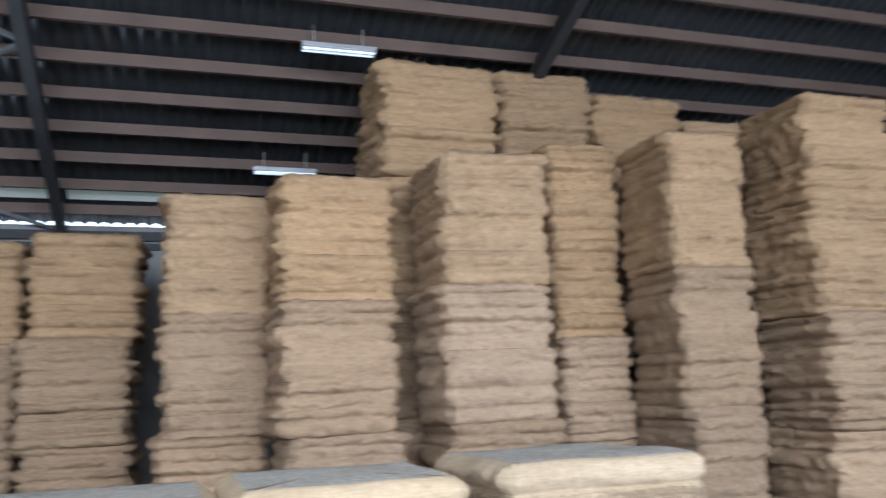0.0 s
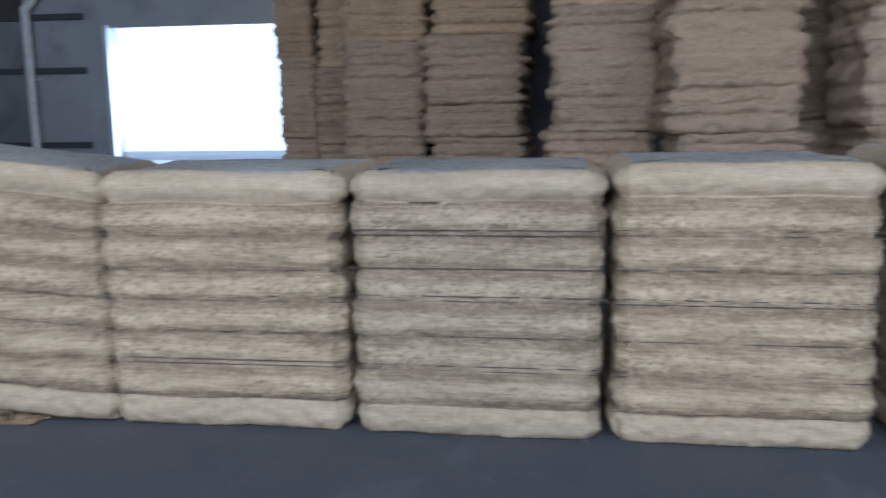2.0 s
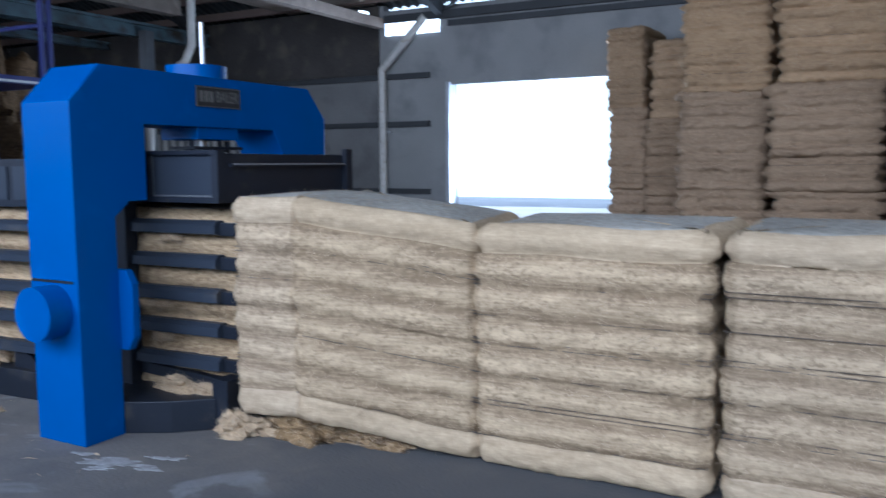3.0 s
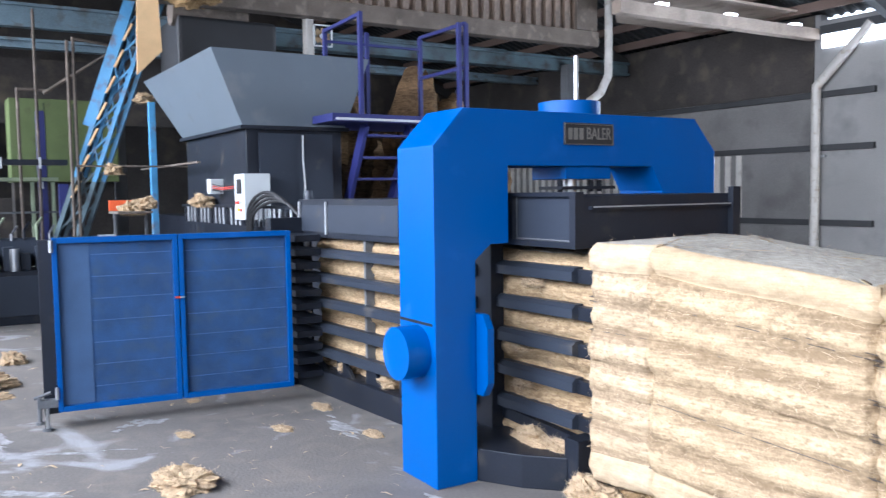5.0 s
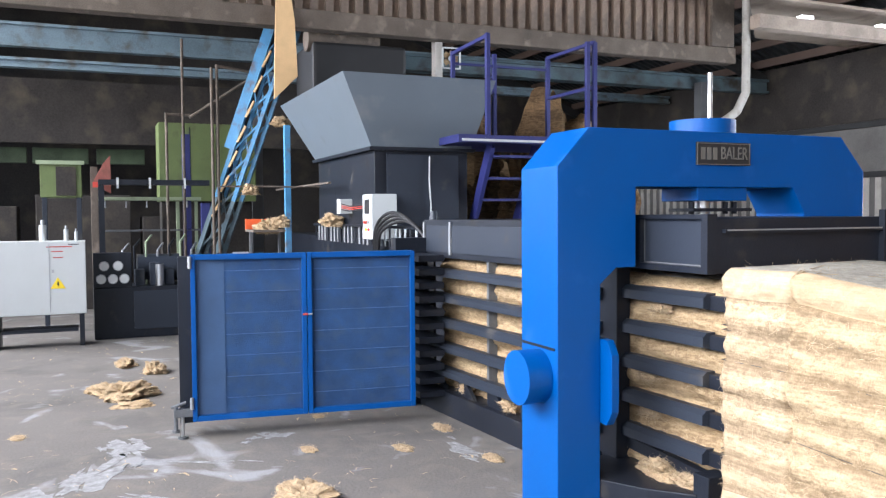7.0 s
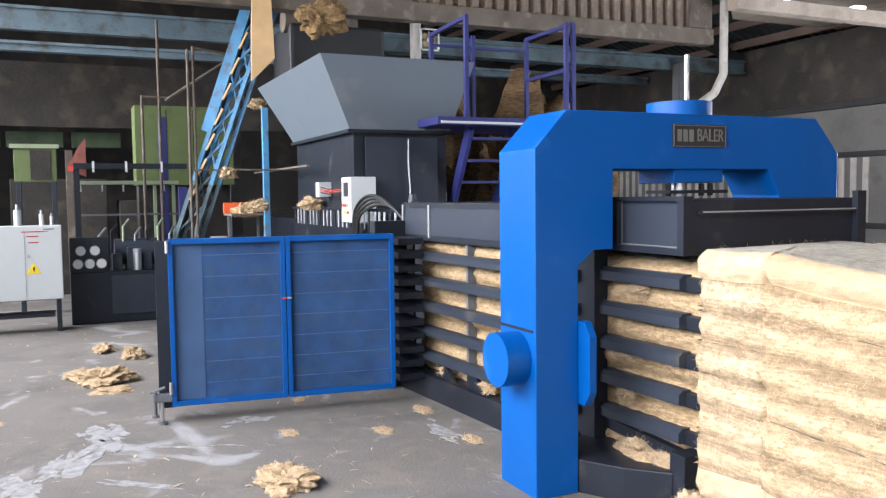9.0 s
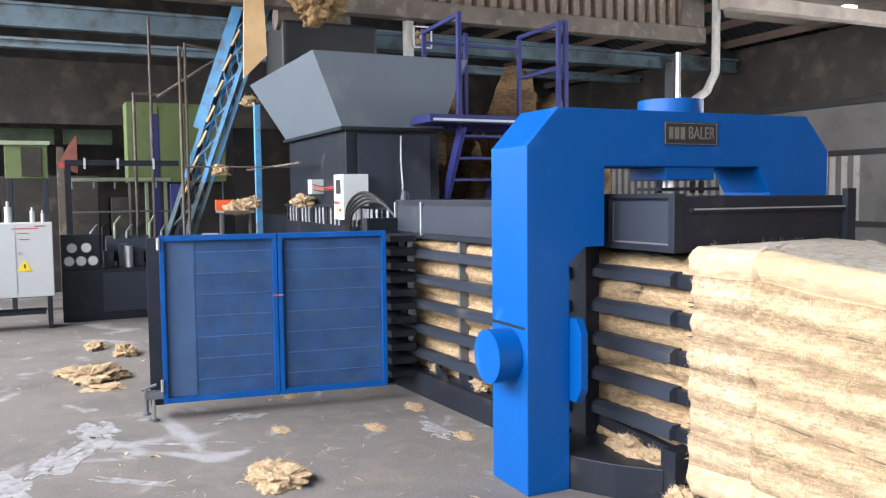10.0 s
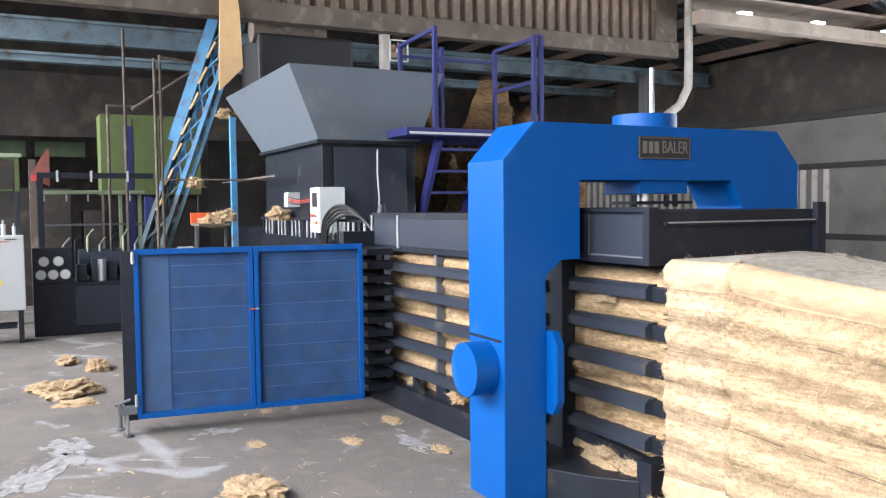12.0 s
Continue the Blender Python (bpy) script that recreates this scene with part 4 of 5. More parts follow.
for i in range(4):
    part("cable", pipe(B(), [(-5.95, 0.52, 1.84 - i * 0.022), (-5.6, 0.52, 1.81 - i * 0.02), (-5.24, 0.6, 1.83 - i * 0.02)], 0.005, 6), RED if i in (1, 2) else RUBBER, jb)
hs = thing("hose_bundle", "black hydraulic hoses arching over the housing", "hose")
for i in range(4):
    pts = [(-3.2 - i * 0.05, 0.55 + 0.03 * i, 1.45), (-3.5 - i * 0.06, 0.5, 1.62 + 0.02 * i), (-3.95 - i * 0.08, 0.5, 1.63 + 0.03 * i), (-4.5 - i * 0.05, 0.52, 1.5 + 0.02 * i), (-4.8 - i * 0.05, 0.6, 1.2)]
    sm = []
    for k in range(25):
        t = k / 24 * 4
        j = min(3, int(t))
        u = t - j
        p = [Vector(pts[max(0, min(4, j + o))]) for o in (-1, 0, 1, 2)]
        sm.append(0.5 * ((2 * p[1]) + (p[2] - p[0]) * u + (2 * p[0] - 5 * p[1] + 4 * p[2] - p[3]) * u * u + (3 * p[1] - p[0] - 3 * p[2] + p[3]) * u ** 3))
    part("hose", tube(sm, 0.017), RUBBER, hs, smooth=True)
bm = B()
rod(bm, (-3.25, 0.62, 1.66), (-3.25, 0.62, 1.74), 0.045, 14, 0.03)
part("valve_cap", bm, SLATE, baler)
for x in (-3.02, -2.52):
    part("seam", box(B(), x - 0.015, x + 0.015, 0.42 + (x + 3.05) * 0.0695, 0.435 + (x + 3.05) * 0.0695, 1.36, 1.64), GALV, top)

# tray with fibre on the housing rail
tr = thing("parts_tray", "orange-red tray holding loose coir on the rail", "tray")
part("pan", box(B(), -6.85, -6.3, -0.5, -0.1, 1.5, 1.53, 0.005), RUST, tr)
part("back", box(B(), -6.86, -6.83, -0.5, -0.18, 1.53, 1.66, 0.004), ORANGE, tr, "orange back plate")
for y in (-0.48, -0.12):
    part("leg", box(B(), -6.6, -6.57, y - 0.015, y + 0.015, 0, 1.5), DULL, tr)

# platform with railings and stair beside the hopper
pf = thing("platform", "dark blue service platform with railings and stair", "platform")
PX0, PX1, PY0, PY1, PZ = -5.75, -4.5, 1.45, 3.3, 2.60
part("rail", box(B(), -5.68, -5.64, 1.9, 3.27, PZ + 0.98, PZ + 1.01), NAVY, pf)
dk = part("deck", box(B(), PX0, PX1, PY0, PY1, PZ - 0.09, PZ, 0.006), NAVY, pf)
part("edge_strip", box(B(), PX1 + 0.001, PX1 + 0.02, PY0 + 0.04, PY1, PZ - 0.075, PZ - 0.05), WHITE, dk, "white edge strip")
for x, y in ((-4.56, 1.84), (-4.56, 3.17), (-4.56, 3.27), (-5.66, 1.9), (-5.66, 2.48), (-5.66, 3.27)):
    part("post", box(B(), x - 0.025, x + 0.025, y - 0.025, y + 0.025, PZ, PZ + 1.15, 0.004), NAVY, pf)
for z in (PZ + 0.6, PZ + 1.13):
    part("rail", box(B(), -5.66, -4.56, 3.25, 3.29, z, z + 0.04), NAVY, pf)
part("rail", beam(B(), (-4.58, 1.84, PZ + 1.12), (-5.64, 1.90, PZ + 1.12), 0.04, 0.04), NAVY, pf)
for y in (1.95, 2.55):
    part("stringer", beam(B(), (-4.7, y, PZ - 0.1), (-6.1, y, 0.0), 0.05, 0.14), NAVY, pf)
for i in range(10):
    t = (i + 0.5) / 10
    part("tread", box(B(), -4.7 - 1.4 * t - 0.1, -4.7 - 1.4 * t + 0.1, 1.97, 2.53, (PZ - 0.1) * (1 - t) - 0.015, (PZ - 0.1) * (1 - t) + 0.015), NAVY, pf)
for x, y in ((-5.6, 3.2), (-4.6, 3.2), (-5.65, 2.0)):
    part("leg", box(B(), x - 0.04, x + 0.04, y - 0.04, y + 0.04, 0, PZ - 0.09), NAVY, pf)

# fan box on a post behind the hopper
fan = thing("wall_fan", "square wire-framed white fan on a pale post", "fan")
part("post", box(B(), -7.56, -7.42, 2.40, 2.52, 3.3, 4.5, 0.006), PVC, fan)
bm = B()
for y in (2.5, 2.78):
    box(bm, -7.4, -7.38, y, y + 0.02, 3.85, 4.17)
for z in (3.85, 4.15):
    box(bm, -7.4, -7.38, 2.5, 2.8, z, z + 0.02)
part("frame", bm, WHITE, fan)
for k in range(5):
    a = k * math.tau / 5
    part("blade", beam(B(), (-7.43, 2.65, 4.01), (-7.43, 2.65 + 0.12 * math.cos(a), 4.01 + 0.12 * math.sin(a)), 0.012, 0.09), COIR, fan)
part("hub", rod(B(), (-7.45, 2.65, 4.01), (-7.39, 2.65, 4.01), 0.04, 14), WHITE, fan)
structure("fan_shelf", box(B(), -7.9, -7.3, 2.3, 2.9, 3.26, 3.3), RUST, "rusty shelf that carries the fan post")
bm = B()
box(bm, -7.9, -7.8, 2.3, 2.4, 0, 3.26)
structure("fan_support", bm, RUST, "rusty support post")

# inclined feed conveyor of light blue lattice
cv = thing("feed_conveyor", "light blue lattice feed conveyor rising to the hopper", "conveyor")
A0, A1 = Vector((-9.2, -1.12, 0.25)), Vector((-8.56, 0.30, 4.6))
for oy in (0.0, 0.14):
    o = Vector((-0.35 * oy, 0.9 * oy, 0))
    lo0, lo1 = A0 + o + Vector((0.10, 0.23, -0.07)), A1 + o + Vector((0.10, 0.23, -0.07))
    # chords and lacing: lower part takes darker paint in place of shade
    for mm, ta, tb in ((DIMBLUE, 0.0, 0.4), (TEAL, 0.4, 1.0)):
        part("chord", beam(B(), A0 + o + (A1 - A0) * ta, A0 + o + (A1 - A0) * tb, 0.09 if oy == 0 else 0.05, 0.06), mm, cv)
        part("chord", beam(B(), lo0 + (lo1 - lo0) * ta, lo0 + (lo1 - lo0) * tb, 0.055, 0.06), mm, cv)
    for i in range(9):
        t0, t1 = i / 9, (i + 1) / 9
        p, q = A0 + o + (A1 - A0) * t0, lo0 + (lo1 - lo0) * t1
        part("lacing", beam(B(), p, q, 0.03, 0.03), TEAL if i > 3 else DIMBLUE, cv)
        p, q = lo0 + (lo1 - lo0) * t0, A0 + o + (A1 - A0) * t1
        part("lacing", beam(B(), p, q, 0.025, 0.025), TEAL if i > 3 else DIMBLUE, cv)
belt = B()
o2 = Vector((-0.35 * 0.14, 0.9 * 0.14, 0))
vsb = [belt.verts.new(p) for p in (A0, A1, A1 + o2, A0 + o2, A0 + Vector((0, 0, 0.03)), A1 + Vector((0, 0, 0.03)), A1 + o2 + Vector((0, 0, 0.03)), A0 + o2 + Vector((0, 0, 0.03)))]
for f in ((0, 1, 2, 3), (7, 6, 5, 4), (0, 4, 5, 1), (1, 5, 6, 2), (2, 6, 7, 3), (3, 7, 4, 0)):
    belt.faces.new([vsb[i] for i in f])
bmesh.ops.recalc_face_normals(belt, faces=belt.faces[:])
part("belt", belt, RUBBER, cv)
for i in range(7):
    p = A0 + (A1 - A0) * (0.36 + 0.085 * i) + Vector((0.07, 0.0, 0.0))
    part("cleat", beam(B(), p + Vector((0, -0.02, -0.12)), p + Vector((0.05, 0.1, 0.12)), 0.045, 0.03), PLY, cv, "weathered wooden cleat")
part("side_sheet", beam(B(), A0 + (A1 - A0) * 0.55 + Vector((-0.02, -0.05, 0.08)), A1 + Vector((-0.02, -0.05, 0.08)), 0.02, 0.12), TEAL, cv)
part("column", box(B(), -8.03, -7.95, 0.27, 0.355, 0.0, 3.0, 0.006), TEAL, cv)
part("column", box(B(), -9.3, -9.2, -0.75, -0.62, 0.0, 1.9, 0.006), NAVY, cv)
part("column", box(B(), -9.9, -9.78, -0.95, -0.83, 0.0, 3.0, 0.006), NAVY, cv)
part("tie_beam", box(B(), -9.3, -6.2, 0.42, 0.46, 2.10, 2.125), RUST, cv)
part("drum_hood", box(B(), -8.6, -7.55, 0.6, 2.0, 3.4, 4.15, 0.05), RUBBER, cv, "black hood round the head drum")
part("drum", rod(B(), (-7.75, 0.55, 4.2), (-7.75, 1.6, 4.2), 0.17, 24), RUST, cv, smooth=True)
bd = thing("plywood_board", "pale plywood guide board standing on the hopper rim", "board")
bm = B()
prism(bm, [(-0.05, 3.24), (0.27, 3.56), (0.24, 4.3), (0.16, 4.85), (0.0, 4.75), (-0.03, 4.0)], -7.12, -7.09, "x", 0.002)
part("sheet", bm, PLY, bd)

# hydraulic power pack and switch cabinet
cab = thing("switch_cabinet", "white steel switch cabinet with a yellow warning triangle", "cabinet")
cb2 = part("casing", box(B(), -8.4, -8.0, -3.5, -2.39, 0.43, 1.39, 0.01), WHITE, cab)
part("door_seam", box(B(), -7.999, -7.996, -2.83, -2.822, 0.47, 1.35), GALV, cb2)
bm = B()
prism(bm, [(-2.82, 0.77), (-2.64, 0.77), (-2.73, 0.92)], -7.998, -7.994, "x")
ws = part("warning_sign", bm, YELLOW, cb2, "yellow warning triangle")
bm = B()
prism(bm, [(-2.735, 0.86), (-2.715, 0.86), (-2.722, 0.83), (-2.71, 0.83), (-2.732, 0.785), (-2.728, 0.815), (-2.742, 0.815)], -7.9935, -7.992, "x")
part("bolt_mark", bm, SIGNBLACK, ws)
for z, y0, y1, mm in ((1.31, -2.86, -2.55, RED), (1.25, -2.8, -2.66, RED), (1.17, -2.78, -2.66, RED), (1.34, -2.6, -2.47, SIGNBLACK)):
    part("print_bar", box(B(), -7.9985, -7.996, y0, y1, z, z + 0.012), mm, cb2)
part("handle", box(B(), -7.998, -7.985, -2.8, -2.77, 0.98, 1.02, 0.003), GALV, cb2)
for y in (-3.45, -2.45):
    part("leg", box(B(), -8.38, -8.02, y - 0.03, y + 0.03, 0, 0.43), BLACK, cab)
part("shelf", box(B(), -8.4, -8.0, -3.4, -2.5, 0.2, 0.24), BLACK, cab)
for y, r, h in ((-2.62, 0.03, 0.2), (-2.9, 0.045, 0.28), (-2.5, 0.022, 0.16)):
    bo = thing("bottle", "small white bottle standing on the cabinet", "bottle")
    part("flask", rod(B(), (-8.15, y, 1.39), (-8.15, y, 1.39 + h * 0.75), r, 14), WHITE, bo, smooth=True)
    part("cap", rod(B(), (-8.15, y, 1.39 + h * 0.75), (-8.15, y, 1.39 + h), r * 0.5, 10), GALV, bo, smooth=True)
pk = thing("power_pack", "black hydraulic power pack with a row of gauges", "power pack")
part("tank", box(B(), -9.2, -8.45, -2.3, -0.9, 0.0, 0.72, 0.015), BLACK, pk)
part("tank_plate", box(B(), -8.449, -8.435, -1.78, -0.95, 0.12, 0.66, 0.004), SLATE, pk)
part("gauge_panel", box(B(), -8.62, -8.45, -2.3, -1.8, 0.72, 1.2, 0.01), BLACK, pk)
for y, z in ((-2.16, 1.02), (-1.98, 1.02), (-2.2, 0.84), (-2.05, 0.84), (-1.9, 0.84)):
    g = part("gauge", rod(B(), (-8.45, y, z), (-8.41, y, z), 0.068, 24), GALV, pk, smooth=True)
    part("dial", rod(B(), (-8.409, y, z), (-8.405, y, z), 0.058, 24), GLASS, g)
for i in range(4):
    y = -1.75 + i * 0.2
    part("valve", box(B(), -8.8, -8.6, y, y + 0.13, 0.72, 0.95 + 0.09 * (i % 2), 0.01), SLATE, pk)
part("filter", rod(B(), (-8.55, -1.42, 0.72), (-8.55, -1.42, 1.02), 0.06, 18), STEEL, pk, smooth=True)
part("motor", rod(B(), (-9.0, -1.7, 0.95), (-9.0, -1.1, 0.95), 0.2, 24), SLATE, pk, smooth=True)
for i in range(7):
    y = -1.9 + i * 0.16
    part("pipe", pipe(B(), [(-8.9, y, 0.72), (-8.9, y, 1.2 + 0.06 * (i % 3)), (-8.9 - 0.3, y + 0.1, 1.3 + 0.06 * (i % 3))], 0.016, 8), (GALV, BLACK, PALEGREEN)[i % 3], pk, smooth=True)

# green press and frames further back
gp = thing("green_press", "green painted upright machine casing in the bay", "machine")
part("casing", box(B(), -11.2, -10.6, -1.24, 0.35, 1.95, 3.26, 0.01), GREEN, gp)
for y in (-0.75, -0.32):
    part("seam", box(B(), -10.599, -10.594, y, y + 0.012, 1.96, 3.2), BLACK, gp)
part("base", box(B(), -11.2, -10.75, -1.2, 0.3, 0.0, 1.95, 0.01), DARKBROWN, gp)
gf = thing("gantry", "pale green steel frame over the power pack", "frame")
part("top_beam", box(B(), -9.85, -9.75, -2.25, -0.68, 1.95, 2.005, 0.005), PALEGREEN, gf)
for y in (-2.25, -1.06, -0.78):
    part("leg", box(B(), -9.85, -9.79, y, y + 0.05, 0.0, 1.94, 0.005), PALEGREEN, gf)
for i in range(5):
    y = -2.1 + i * 0.3
    part("hook", rod(B(), (-9.74, y, 1.94), (-9.74, y, 1.84), 0.012, 6), GALV, gf)
part("cross_beam", box(B(), -9.85, -9.78, -2.2, -0.7, 1.47, 1.50), DULL, gf)
rg = thing("red_guard", "faded red triangular guard plate on a post", "guard")
bm = B()
prism(bm, [(-2.28, 2.2), (-2.02, 2.05), (-2.02, 2.62), (-2.12, 2.5)], -9.5, -9.47, "x", 0.003)
part("plate", bm, OLDRED, rg, "faded dark red sheet")
part("tip", box(B(), -9.465, -9.455, -2.27, -2.14, 2.14, 2.22, 0.003), RED, rg, "bright red corner")
part("post", box(B(), -9.6, -9.51, -2.3, -2.2, 0.0, 2.45, 0.006), RUST, rg)
lg = thing("green_feeder", "green feeder box on a dark frame", "machine")
part("box", box(B(), -10.5, -10.0, -3.0, -2.42, 2.0, 2.52, 0.01), GREEN, lg)
# no opening: a dark plate paints the shade inside the mouth
part("mouth", box(B(), -9.999, -9.98, -2.78, -2.5, 2.03, 2.47, 0.005), DARKBROWN, lg, "dark plate for the shaded open mouth")
part("lip", box(B(), -10.0, -9.95, -3.05, -2.38, 2.5, 2.56, 0.005), PALEGREEN, lg)
for y in (-2.98, -2.5):
    part("leg", box(B(), -10.1, -10.0, y, y + 0.07, 0, 2.0, 0.005), SLATE, lg)
cbx = thing("cable_tray", "dark cable tray running across the bay", "cable tray")
part("tray", box(B(), -9.35, -9.2, -2.2, -0.62, 2.17, 2.25, 0.005), BLACK, cbx)
for y in (-1.95, -1.5, -1.0):
    part("clip", box(B(), -9.19, -9.18, y, y + 0.03, 2.12, 2.28), WHITE, cbx)
part("post", box(B(), -9.33, -9.25, -2.2, -2.12, 0, 2.17), BLACK, cbx)
pn = thing("pipe_frame", "thin steel pipe frame with a sloping handrail", "frame")
for x, y, z0, z1 in ((-9.6, -0.95, 0.0, 4.45), (-8.8, -0.62, 0.0, 3.9), (-8.8, -0.54, 0.0, 3.95), (-9.6, -1.2, 0.0, 3.3)):
    part("pole", rod(B(), (x, y, z0), (x, y, z1), 0.022, 8), RUST, pn, smooth=True)
part("handrail", rod(B(), (-9.0, -0.92, 3.17), (-9.0, 0.05, 3.84), 0.025, 8), RUST, pn, smooth=True)
part("handrail", rod(B(), (-8.8, -0.54, 3.93), (-8.8, 0.1, 3.85), 0.02, 8), RUST, pn, smooth=True)
part("crossbar", rod(B(), (-9.6, -1.2, 3.28), (-9.6, -0.75, 3.28), 0.02, 8), RUST, pn, smooth=True)

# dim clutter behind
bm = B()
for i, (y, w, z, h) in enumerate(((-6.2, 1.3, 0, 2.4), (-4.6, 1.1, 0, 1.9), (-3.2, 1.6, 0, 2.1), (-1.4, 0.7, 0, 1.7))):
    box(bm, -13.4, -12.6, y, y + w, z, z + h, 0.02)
tagged(part("far_machine", bm, DARKBROWN), "dark machine casings in the dim bay", kind="structure")
structure("far_panel", box(B(), -13.6, -13.45, -6.5, 2.5, 3.1, 4.3), DARKBROWN, "dark sheeting high in the bay")


def clump_mesh(name, rx, ry, rz, seed, flatten=0.0, strands=900, sub=5, material=None):
    """A tuft of loose coir: an uneven lump with fibres that stand off it."""
    bm = B()
    bmesh.ops.create_icosphere(bm, subdivisions=sub, radius=1)
    o = Vector((seed * 5.1, seed * 2.7, seed))
    for v in bm.verts:
        c = v.co.copy()
        k = 1 + 0.55 * noise.noise(c * 1.5 + o) + 0.34 * noise.noise(c * 3.5 + o) + 0.16 * noise.noise(c * 9 + o) + 0.06 * noise.noise(c * 22 + o)
        v.co = Vector((c.x * rx, c.y * ry, c.z * rz)) * k
        if flatten and v.co.z < -flatten:
            v.co.z = -flatten
    if flatten:
        bmesh.ops.translate(bm, verts=bm.verts, vec=(0, 0, flatten))
    bm.verts.ensure_lookup_table()
    vs = [tuple(v.co) for v in bm.verts]
    fs = [tuple(x.index for x in f.verts) for f in bm.faces]
    me = mesh_of(name, bm, material or LOOSE, True)
    a, b = strand_data(vs, fs, strands, seed, (0.015, 0.045), 0.0006, 0.008, 1.0)
    return me, py_mesh(name + "_fibre", a, b, STRAND, False)


def clump(label, at, size, seed, flatten=0.05, group="loose fibre", strands=900, name="fibre_clump", material=None):
    me, fib = clump_mesh("clump", *size, seed, flatten, strands, 5, material)
    root = thing(name, label, "fibre", group, pose(*at))
    new("tuft", me).parent = root
    tagged(new("loose_fibre", fib), kind="stuff").parent = root
    return root


FLOOR_TUFT = "loose tuft of golden coir on the concrete floor"
for i, (x, y, rx, ry, rz) in enumerate((
        (-0.92, -1.2, 0.25, 0.2, 0.08), (-4.45, -2.05, 0.26, 0.3, 0.12), (-5.6, -1.72, 0.2, 0.14, 0.1), (-6.2, -2.0, 0.24, 0.12, 0.07),
        (-4.75, -2.28, 0.2, 0.16, 0.06), (-4.0, -2.0, 0.16, 0.2, 0.05), (-1.7, -0.28, 0.12, 0.07, 0.02), (-1.95, -0.92, 0.1, 0.06, 0.015),
        (0.6, 0.6, 0.16, 0.12, 0.12), (0.98, 0.80, 0.30, 0.2, 0.13), (1.40, 0.88, 0.28, 0.16, 0.08), (-1.2, 0.2, 0.12, 0.06, 0.03),
        (-2.1, 0.2, 0.14, 0.07, 0.03), (-0.62, 0.3, 0.14, 0.1, 0.05), (-2.9, -0.6, 0.07, 0.05, 0.012), (-3.2, -2.9, 0.1, 0.06, 0.015))):
    low = 0.45 if rz < 0.055 else 0.8
    # tufts under the tilted bale take the darker copy, painting their shade
    clump(FLOOR_TUFT, (x, y, 0.0), (rx * 0.8, ry * 0.8, rz * low), 100 + i, rz * low * 0.3, strands=2200 if rz > 0.055 else 500, material=BROWN_FIBRE if 0.9 < x < 2 else None)
for i, (x, y, z, r) in enumerate(((0.08, 0.64, 0.195, 0.10), (0.28, 0.66, 0.195, 0.07), (-0.12, 0.70, 0.72, 0.045), (0.0, 0.70, 1.14, 0.05), (-0.1, 0.70, 0.50, 0.05), (0.62, 0.66, 0.0, 0.12))):
    clump("tuft of coir caught at the press outlet", (x, y, z), (r * 1.5, r * 0.7, r * 0.6), 160 + i, r * 0.2, strands=1100)


def spill(x, y, lx, ly, yaw, seed):
    """A dried pale splash: thin flakes with a torn outline, lying on the concrete."""
    r = random.Random(seed)
    ob = thing("dried_spill", "thin white dried splash on the concrete floor", "spill", "dried spills", pose(x, y, 0, 0, 0, yaw))
    for k in range(5):
        cx, cy, s = (0, 0, 1.0) if k == 0 else (r.uniform(-1.2, 1.2) * lx, r.uniform(-1.3, 1.3) * ly, r.uniform(0.2, 0.5))
        pts = []
        for j in range(40):
            a = j * math.tau / 40
            q = s * (0.62 + 0.75 * noise.noise(Vector((math.cos(a) * 1.6, math.sin(a) * 1.6, seed + k))) + 0.4 * noise.noise(Vector((math.cos(a) * 6, math.sin(a) * 6, seed * 3 + k))))
            pts.append((cx + lx * max(q, 0.08) * math.cos(a), cy + ly * max(q, 0.08) * math.sin(a)))
        part("flake", prism(B(), pts, 0.0008, 0.0024 + 0.0005 * k, "z"), SPILL, ob)


for i, (x, y, lx, ly, yaw) in enumerate(((-2.54, -2.13, 0.40, 0.16, 20), (-1.9, -2.4, 0.55, 0.16, -25), (-1.5, -2.66, 0.4, 0.18, 10), (-2.05, -1.82, 0.42, 0.05, 60),
                                         (-2.45, -1.09, 0.12, 0.2, 10), (-4.79, -2.2, 0.25, 0.12, 60), (-1.47, 0.1, 0.3, 0.1, 10), (-1.3, -2.0, 0.35, 0.06, 50), (0.35, -0.1, 0.3, 0.1, 20))):
    spill(x, y, lx, ly, yaw, 300 + i)
rnd = random.Random(9)
vs, fs = [], []
for _ in range(1500):
    x, y = rnd.uniform(-8, 1.5), rnd.uniform(-3.8, 0.5)
    if noise.noise(Vector((x * 0.7, y * 0.7, 4))) < rnd.uniform(-0.3, 0.5):
        continue
    a, ln, w = rnd.uniform(0, math.tau), rnd.uniform(0.01, 0.05), rnd.uniform(0.0006, 0.002) if rnd.random() < 0.9 else rnd.uniform(0.003, 0.007)
    d, e = Vector((math.cos(a), math.sin(a), 0)), Vector((-math.sin(a), math.cos(a), 0))
    c, k = Vector((x, y, 0.003)), len(vs)
    mid = Vector((0, 0, rnd.uniform(0.003, 0.012)))
    vs += [c - d * ln - e * w, c - d * ln + e * w, c + mid + e * w * 2, c + mid - e * w * 2, c + d * ln + e * w + e * ln * 0.4, c + d * ln - e * w + e * ln * 0.4]
    fs += [(k, k + 3, k + 2, k + 1), (k + 3, k + 5, k + 4, k + 2)]
tagged(new("fibre_litter", py_mesh("fibre_litter", vs, fs, STRAND, False)), "scattered coir strands and scraps on the floor", "litter", kind="stuff")
HUNG = "tuft of coir caught on the machinery"
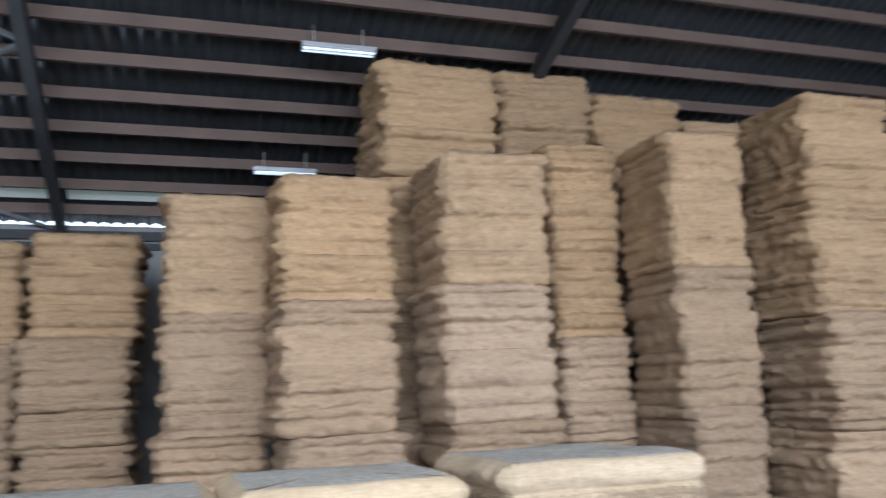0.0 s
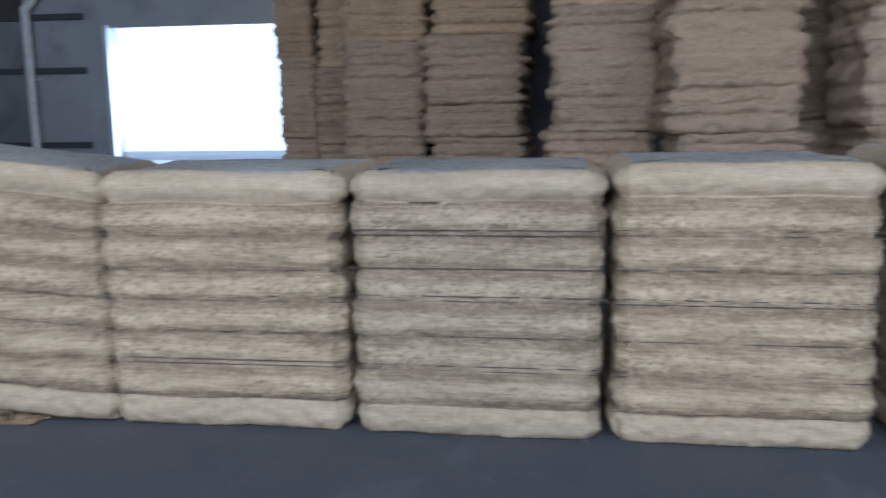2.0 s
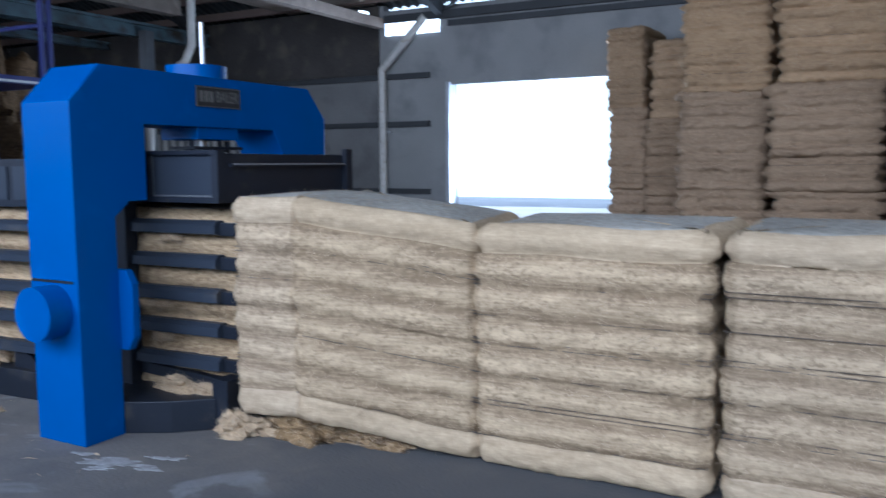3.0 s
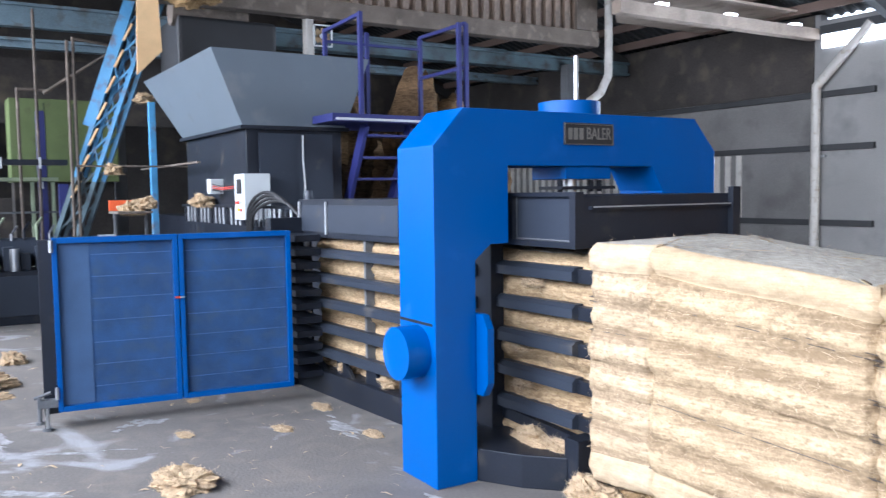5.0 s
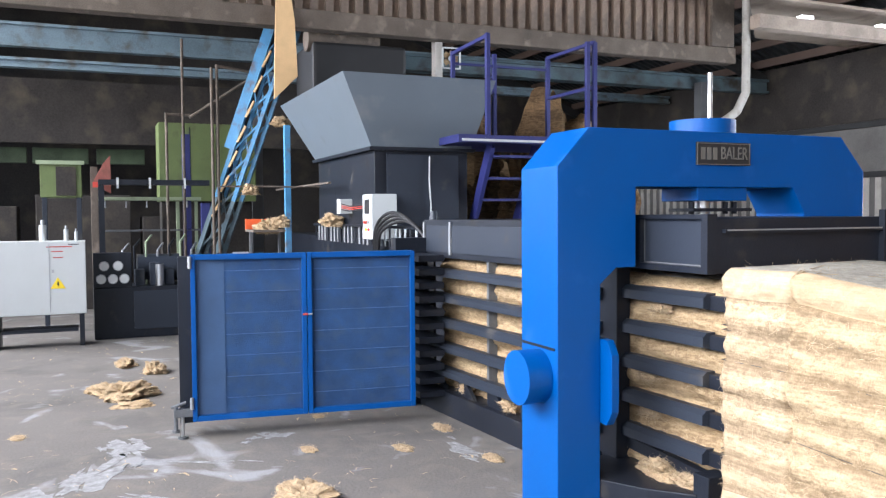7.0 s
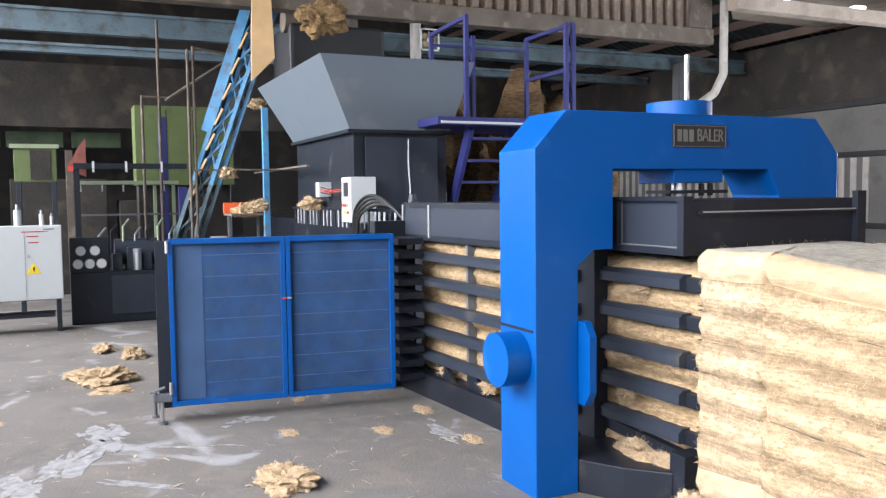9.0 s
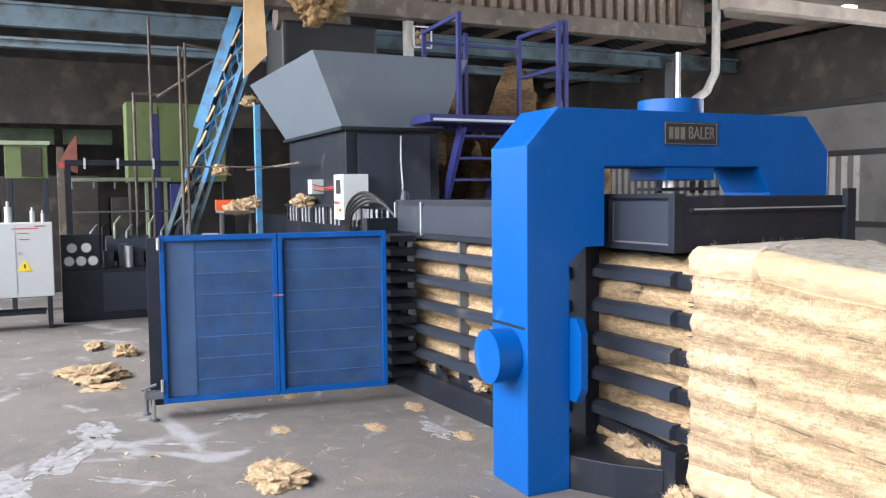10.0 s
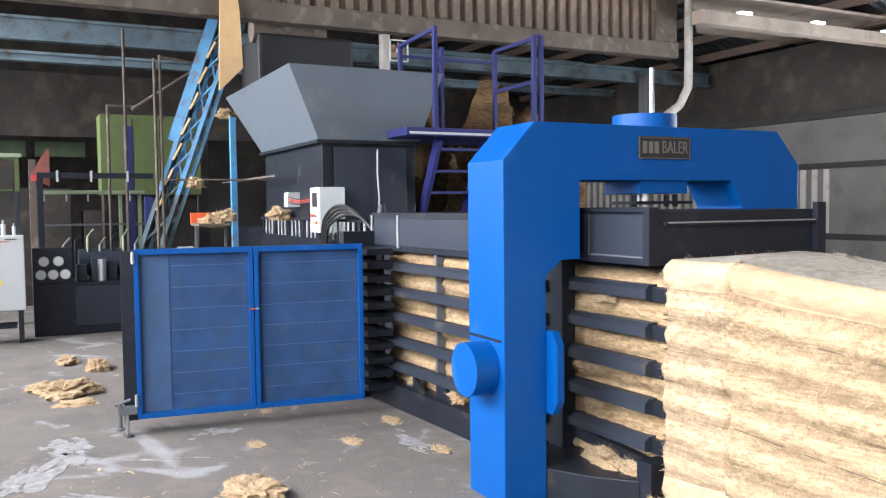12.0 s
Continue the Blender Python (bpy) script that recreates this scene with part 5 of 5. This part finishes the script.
for i, (x, y, z, r) in enumerate(((-7.5, -0.3, 2.05, 0.12), (-6.5, -0.3, 1.56, 0.16), (-6.45, -0.14, 1.62, 0.13), (-6.3, 0.5, 1.63, 0.14), (-8.5, 0.35, 3.1, 0.14),
                                  (-5.6, 1.4, 1.5, 0.18), (-2.75, 0.5, 0.28, 0.1), (-2.3, 0.53, 0.27, 0.08), (-1.6, 0.58, 0.26, 0.09), (0.1, 0.66, 0.2, 0.06))):
    clump(HUNG, (x, y, z - r * 0.5), (r * 0.8, r * 0.9, r * 0.65), 140 + i, r * 0.4, strands=900)
structure("tuft_wire", rod(B(), (-7.5, -0.75, 2.1), (-7.5, 0.7, 2.1), 0.012, 6), RUST, "thin wire across the machinery")

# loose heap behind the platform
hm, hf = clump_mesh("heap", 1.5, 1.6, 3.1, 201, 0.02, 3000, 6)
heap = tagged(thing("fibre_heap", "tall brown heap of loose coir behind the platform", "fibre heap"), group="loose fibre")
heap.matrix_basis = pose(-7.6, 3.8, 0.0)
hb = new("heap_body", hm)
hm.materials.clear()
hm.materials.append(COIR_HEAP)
hb.parent = heap
tagged(new("loose_fibre", hf), kind="stuff").parent = heap

# fluorescent lamps under the purlins
for x, y in ((6.2, 6.17), (5.87, 8.62), (-1.2, 7.4)):
    lt = thing("strip_lamp", "fluorescent strip lamp hanging under the purlins", "lamp", "strip lamps")
    z = roof_z(y) - 0.22
    part("housing", box(B(), x - 0.45, x + 0.45, y - 0.08, y + 0.08, z, z + 0.06, 0.006), GALV, lt)
    for dy in (-0.045, 0.045):
        part("tube", rod(B(), (x - 0.43, y + dy, z - 0.016), (x + 0.43, y + dy, z - 0.016), 0.014, 10), TUBE, lt)
    for dx in (-0.3, 0.3):
        part("hanger", rod(B(), (x + dx, y, z + 0.06), (x + dx, y, z + 0.3), 0.008, 6), GALV, lt)

# tufts of fibre that tumble from the conveyor head into the hopper
FALL = []
for i, size in enumerate(((0.2, 0.32, 0.2), (0.2, 0.3, 0.22), (0.2, 0.3, 0.2), (0.2, 0.3, 0.24), (0.18, 0.26, 0.2), (0.14, 0.18, 0.13), (0.2, 0.3, 0.2))):
    # backlit against the bay, so the tufts are coloured darker
    FALL.append(clump("tuft of coir tumbling from the conveyor into the hopper", (-7.5, 0.9, 4.5), size, 170 + i, 0.0, "falling fibre", 900, "falling_fibre", BROWN_FIBRE))


def motions():
    # each tuft creeps over the conveyor head, hangs, then drops into the hopper
    drops = (  # hang from, let go at, landed at, y when hanging, y when falling, z when hanging
        (5.0, 5.95, 6.42, 0.68, 0.95, 4.32),
        (8.2, 8.6, 8.95, 0.85, 1.0, 4.2),
        (8.7, 9.15, 9.5, 0.74, 0.98, 4.08),
        (9.35, 10.12, 10.42, 0.80, 1.0, 4.18),
        (10.35, 10.82, 11.18, 0.92, 1.0, 4.15),
        (11.3, 11.75, 12.0, 0.85, 0.95, 4.15),
        (7.6, 8.0, 8.35, 0.75, 0.95, 4.2),
    )
    for i, (ob, (ta, tb, tc, ya, yb, z)) in enumerate(zip(FALL, drops)):
        rest = pose(-6.3 + 0.1 * i, 1.1 + 0.05 * (i % 3), 2.95, 40, 20, 30)
        start = pose(-7.62, ya + 0.1, 4.52, 0, 0, 0)
        rows = [(0.0, pose(-7.66, ya + 0.1, 4.52))]
        rows.append((ta - 0.3, start))
        rows.append((ta, pose(-6.95, ya, z + 0.04, 5, 5, 0)))
        rows.append(((ta + tb) / 2, pose(-6.75, ya + 0.03, z, 10, 12, 4)))
        rows.append((tb, pose(-6.6, (ya + yb) / 2, z - 0.08, 18, 22, 8)))
        rows.append(((tb + tc) / 2, pose(-6.5, yb, z - 0.42, 28, 30, 16)))
        rows.append((tc, rest))
        if tc < 12:
            rows.append((12.0, rest))
        walk(ob, rows)


motions()
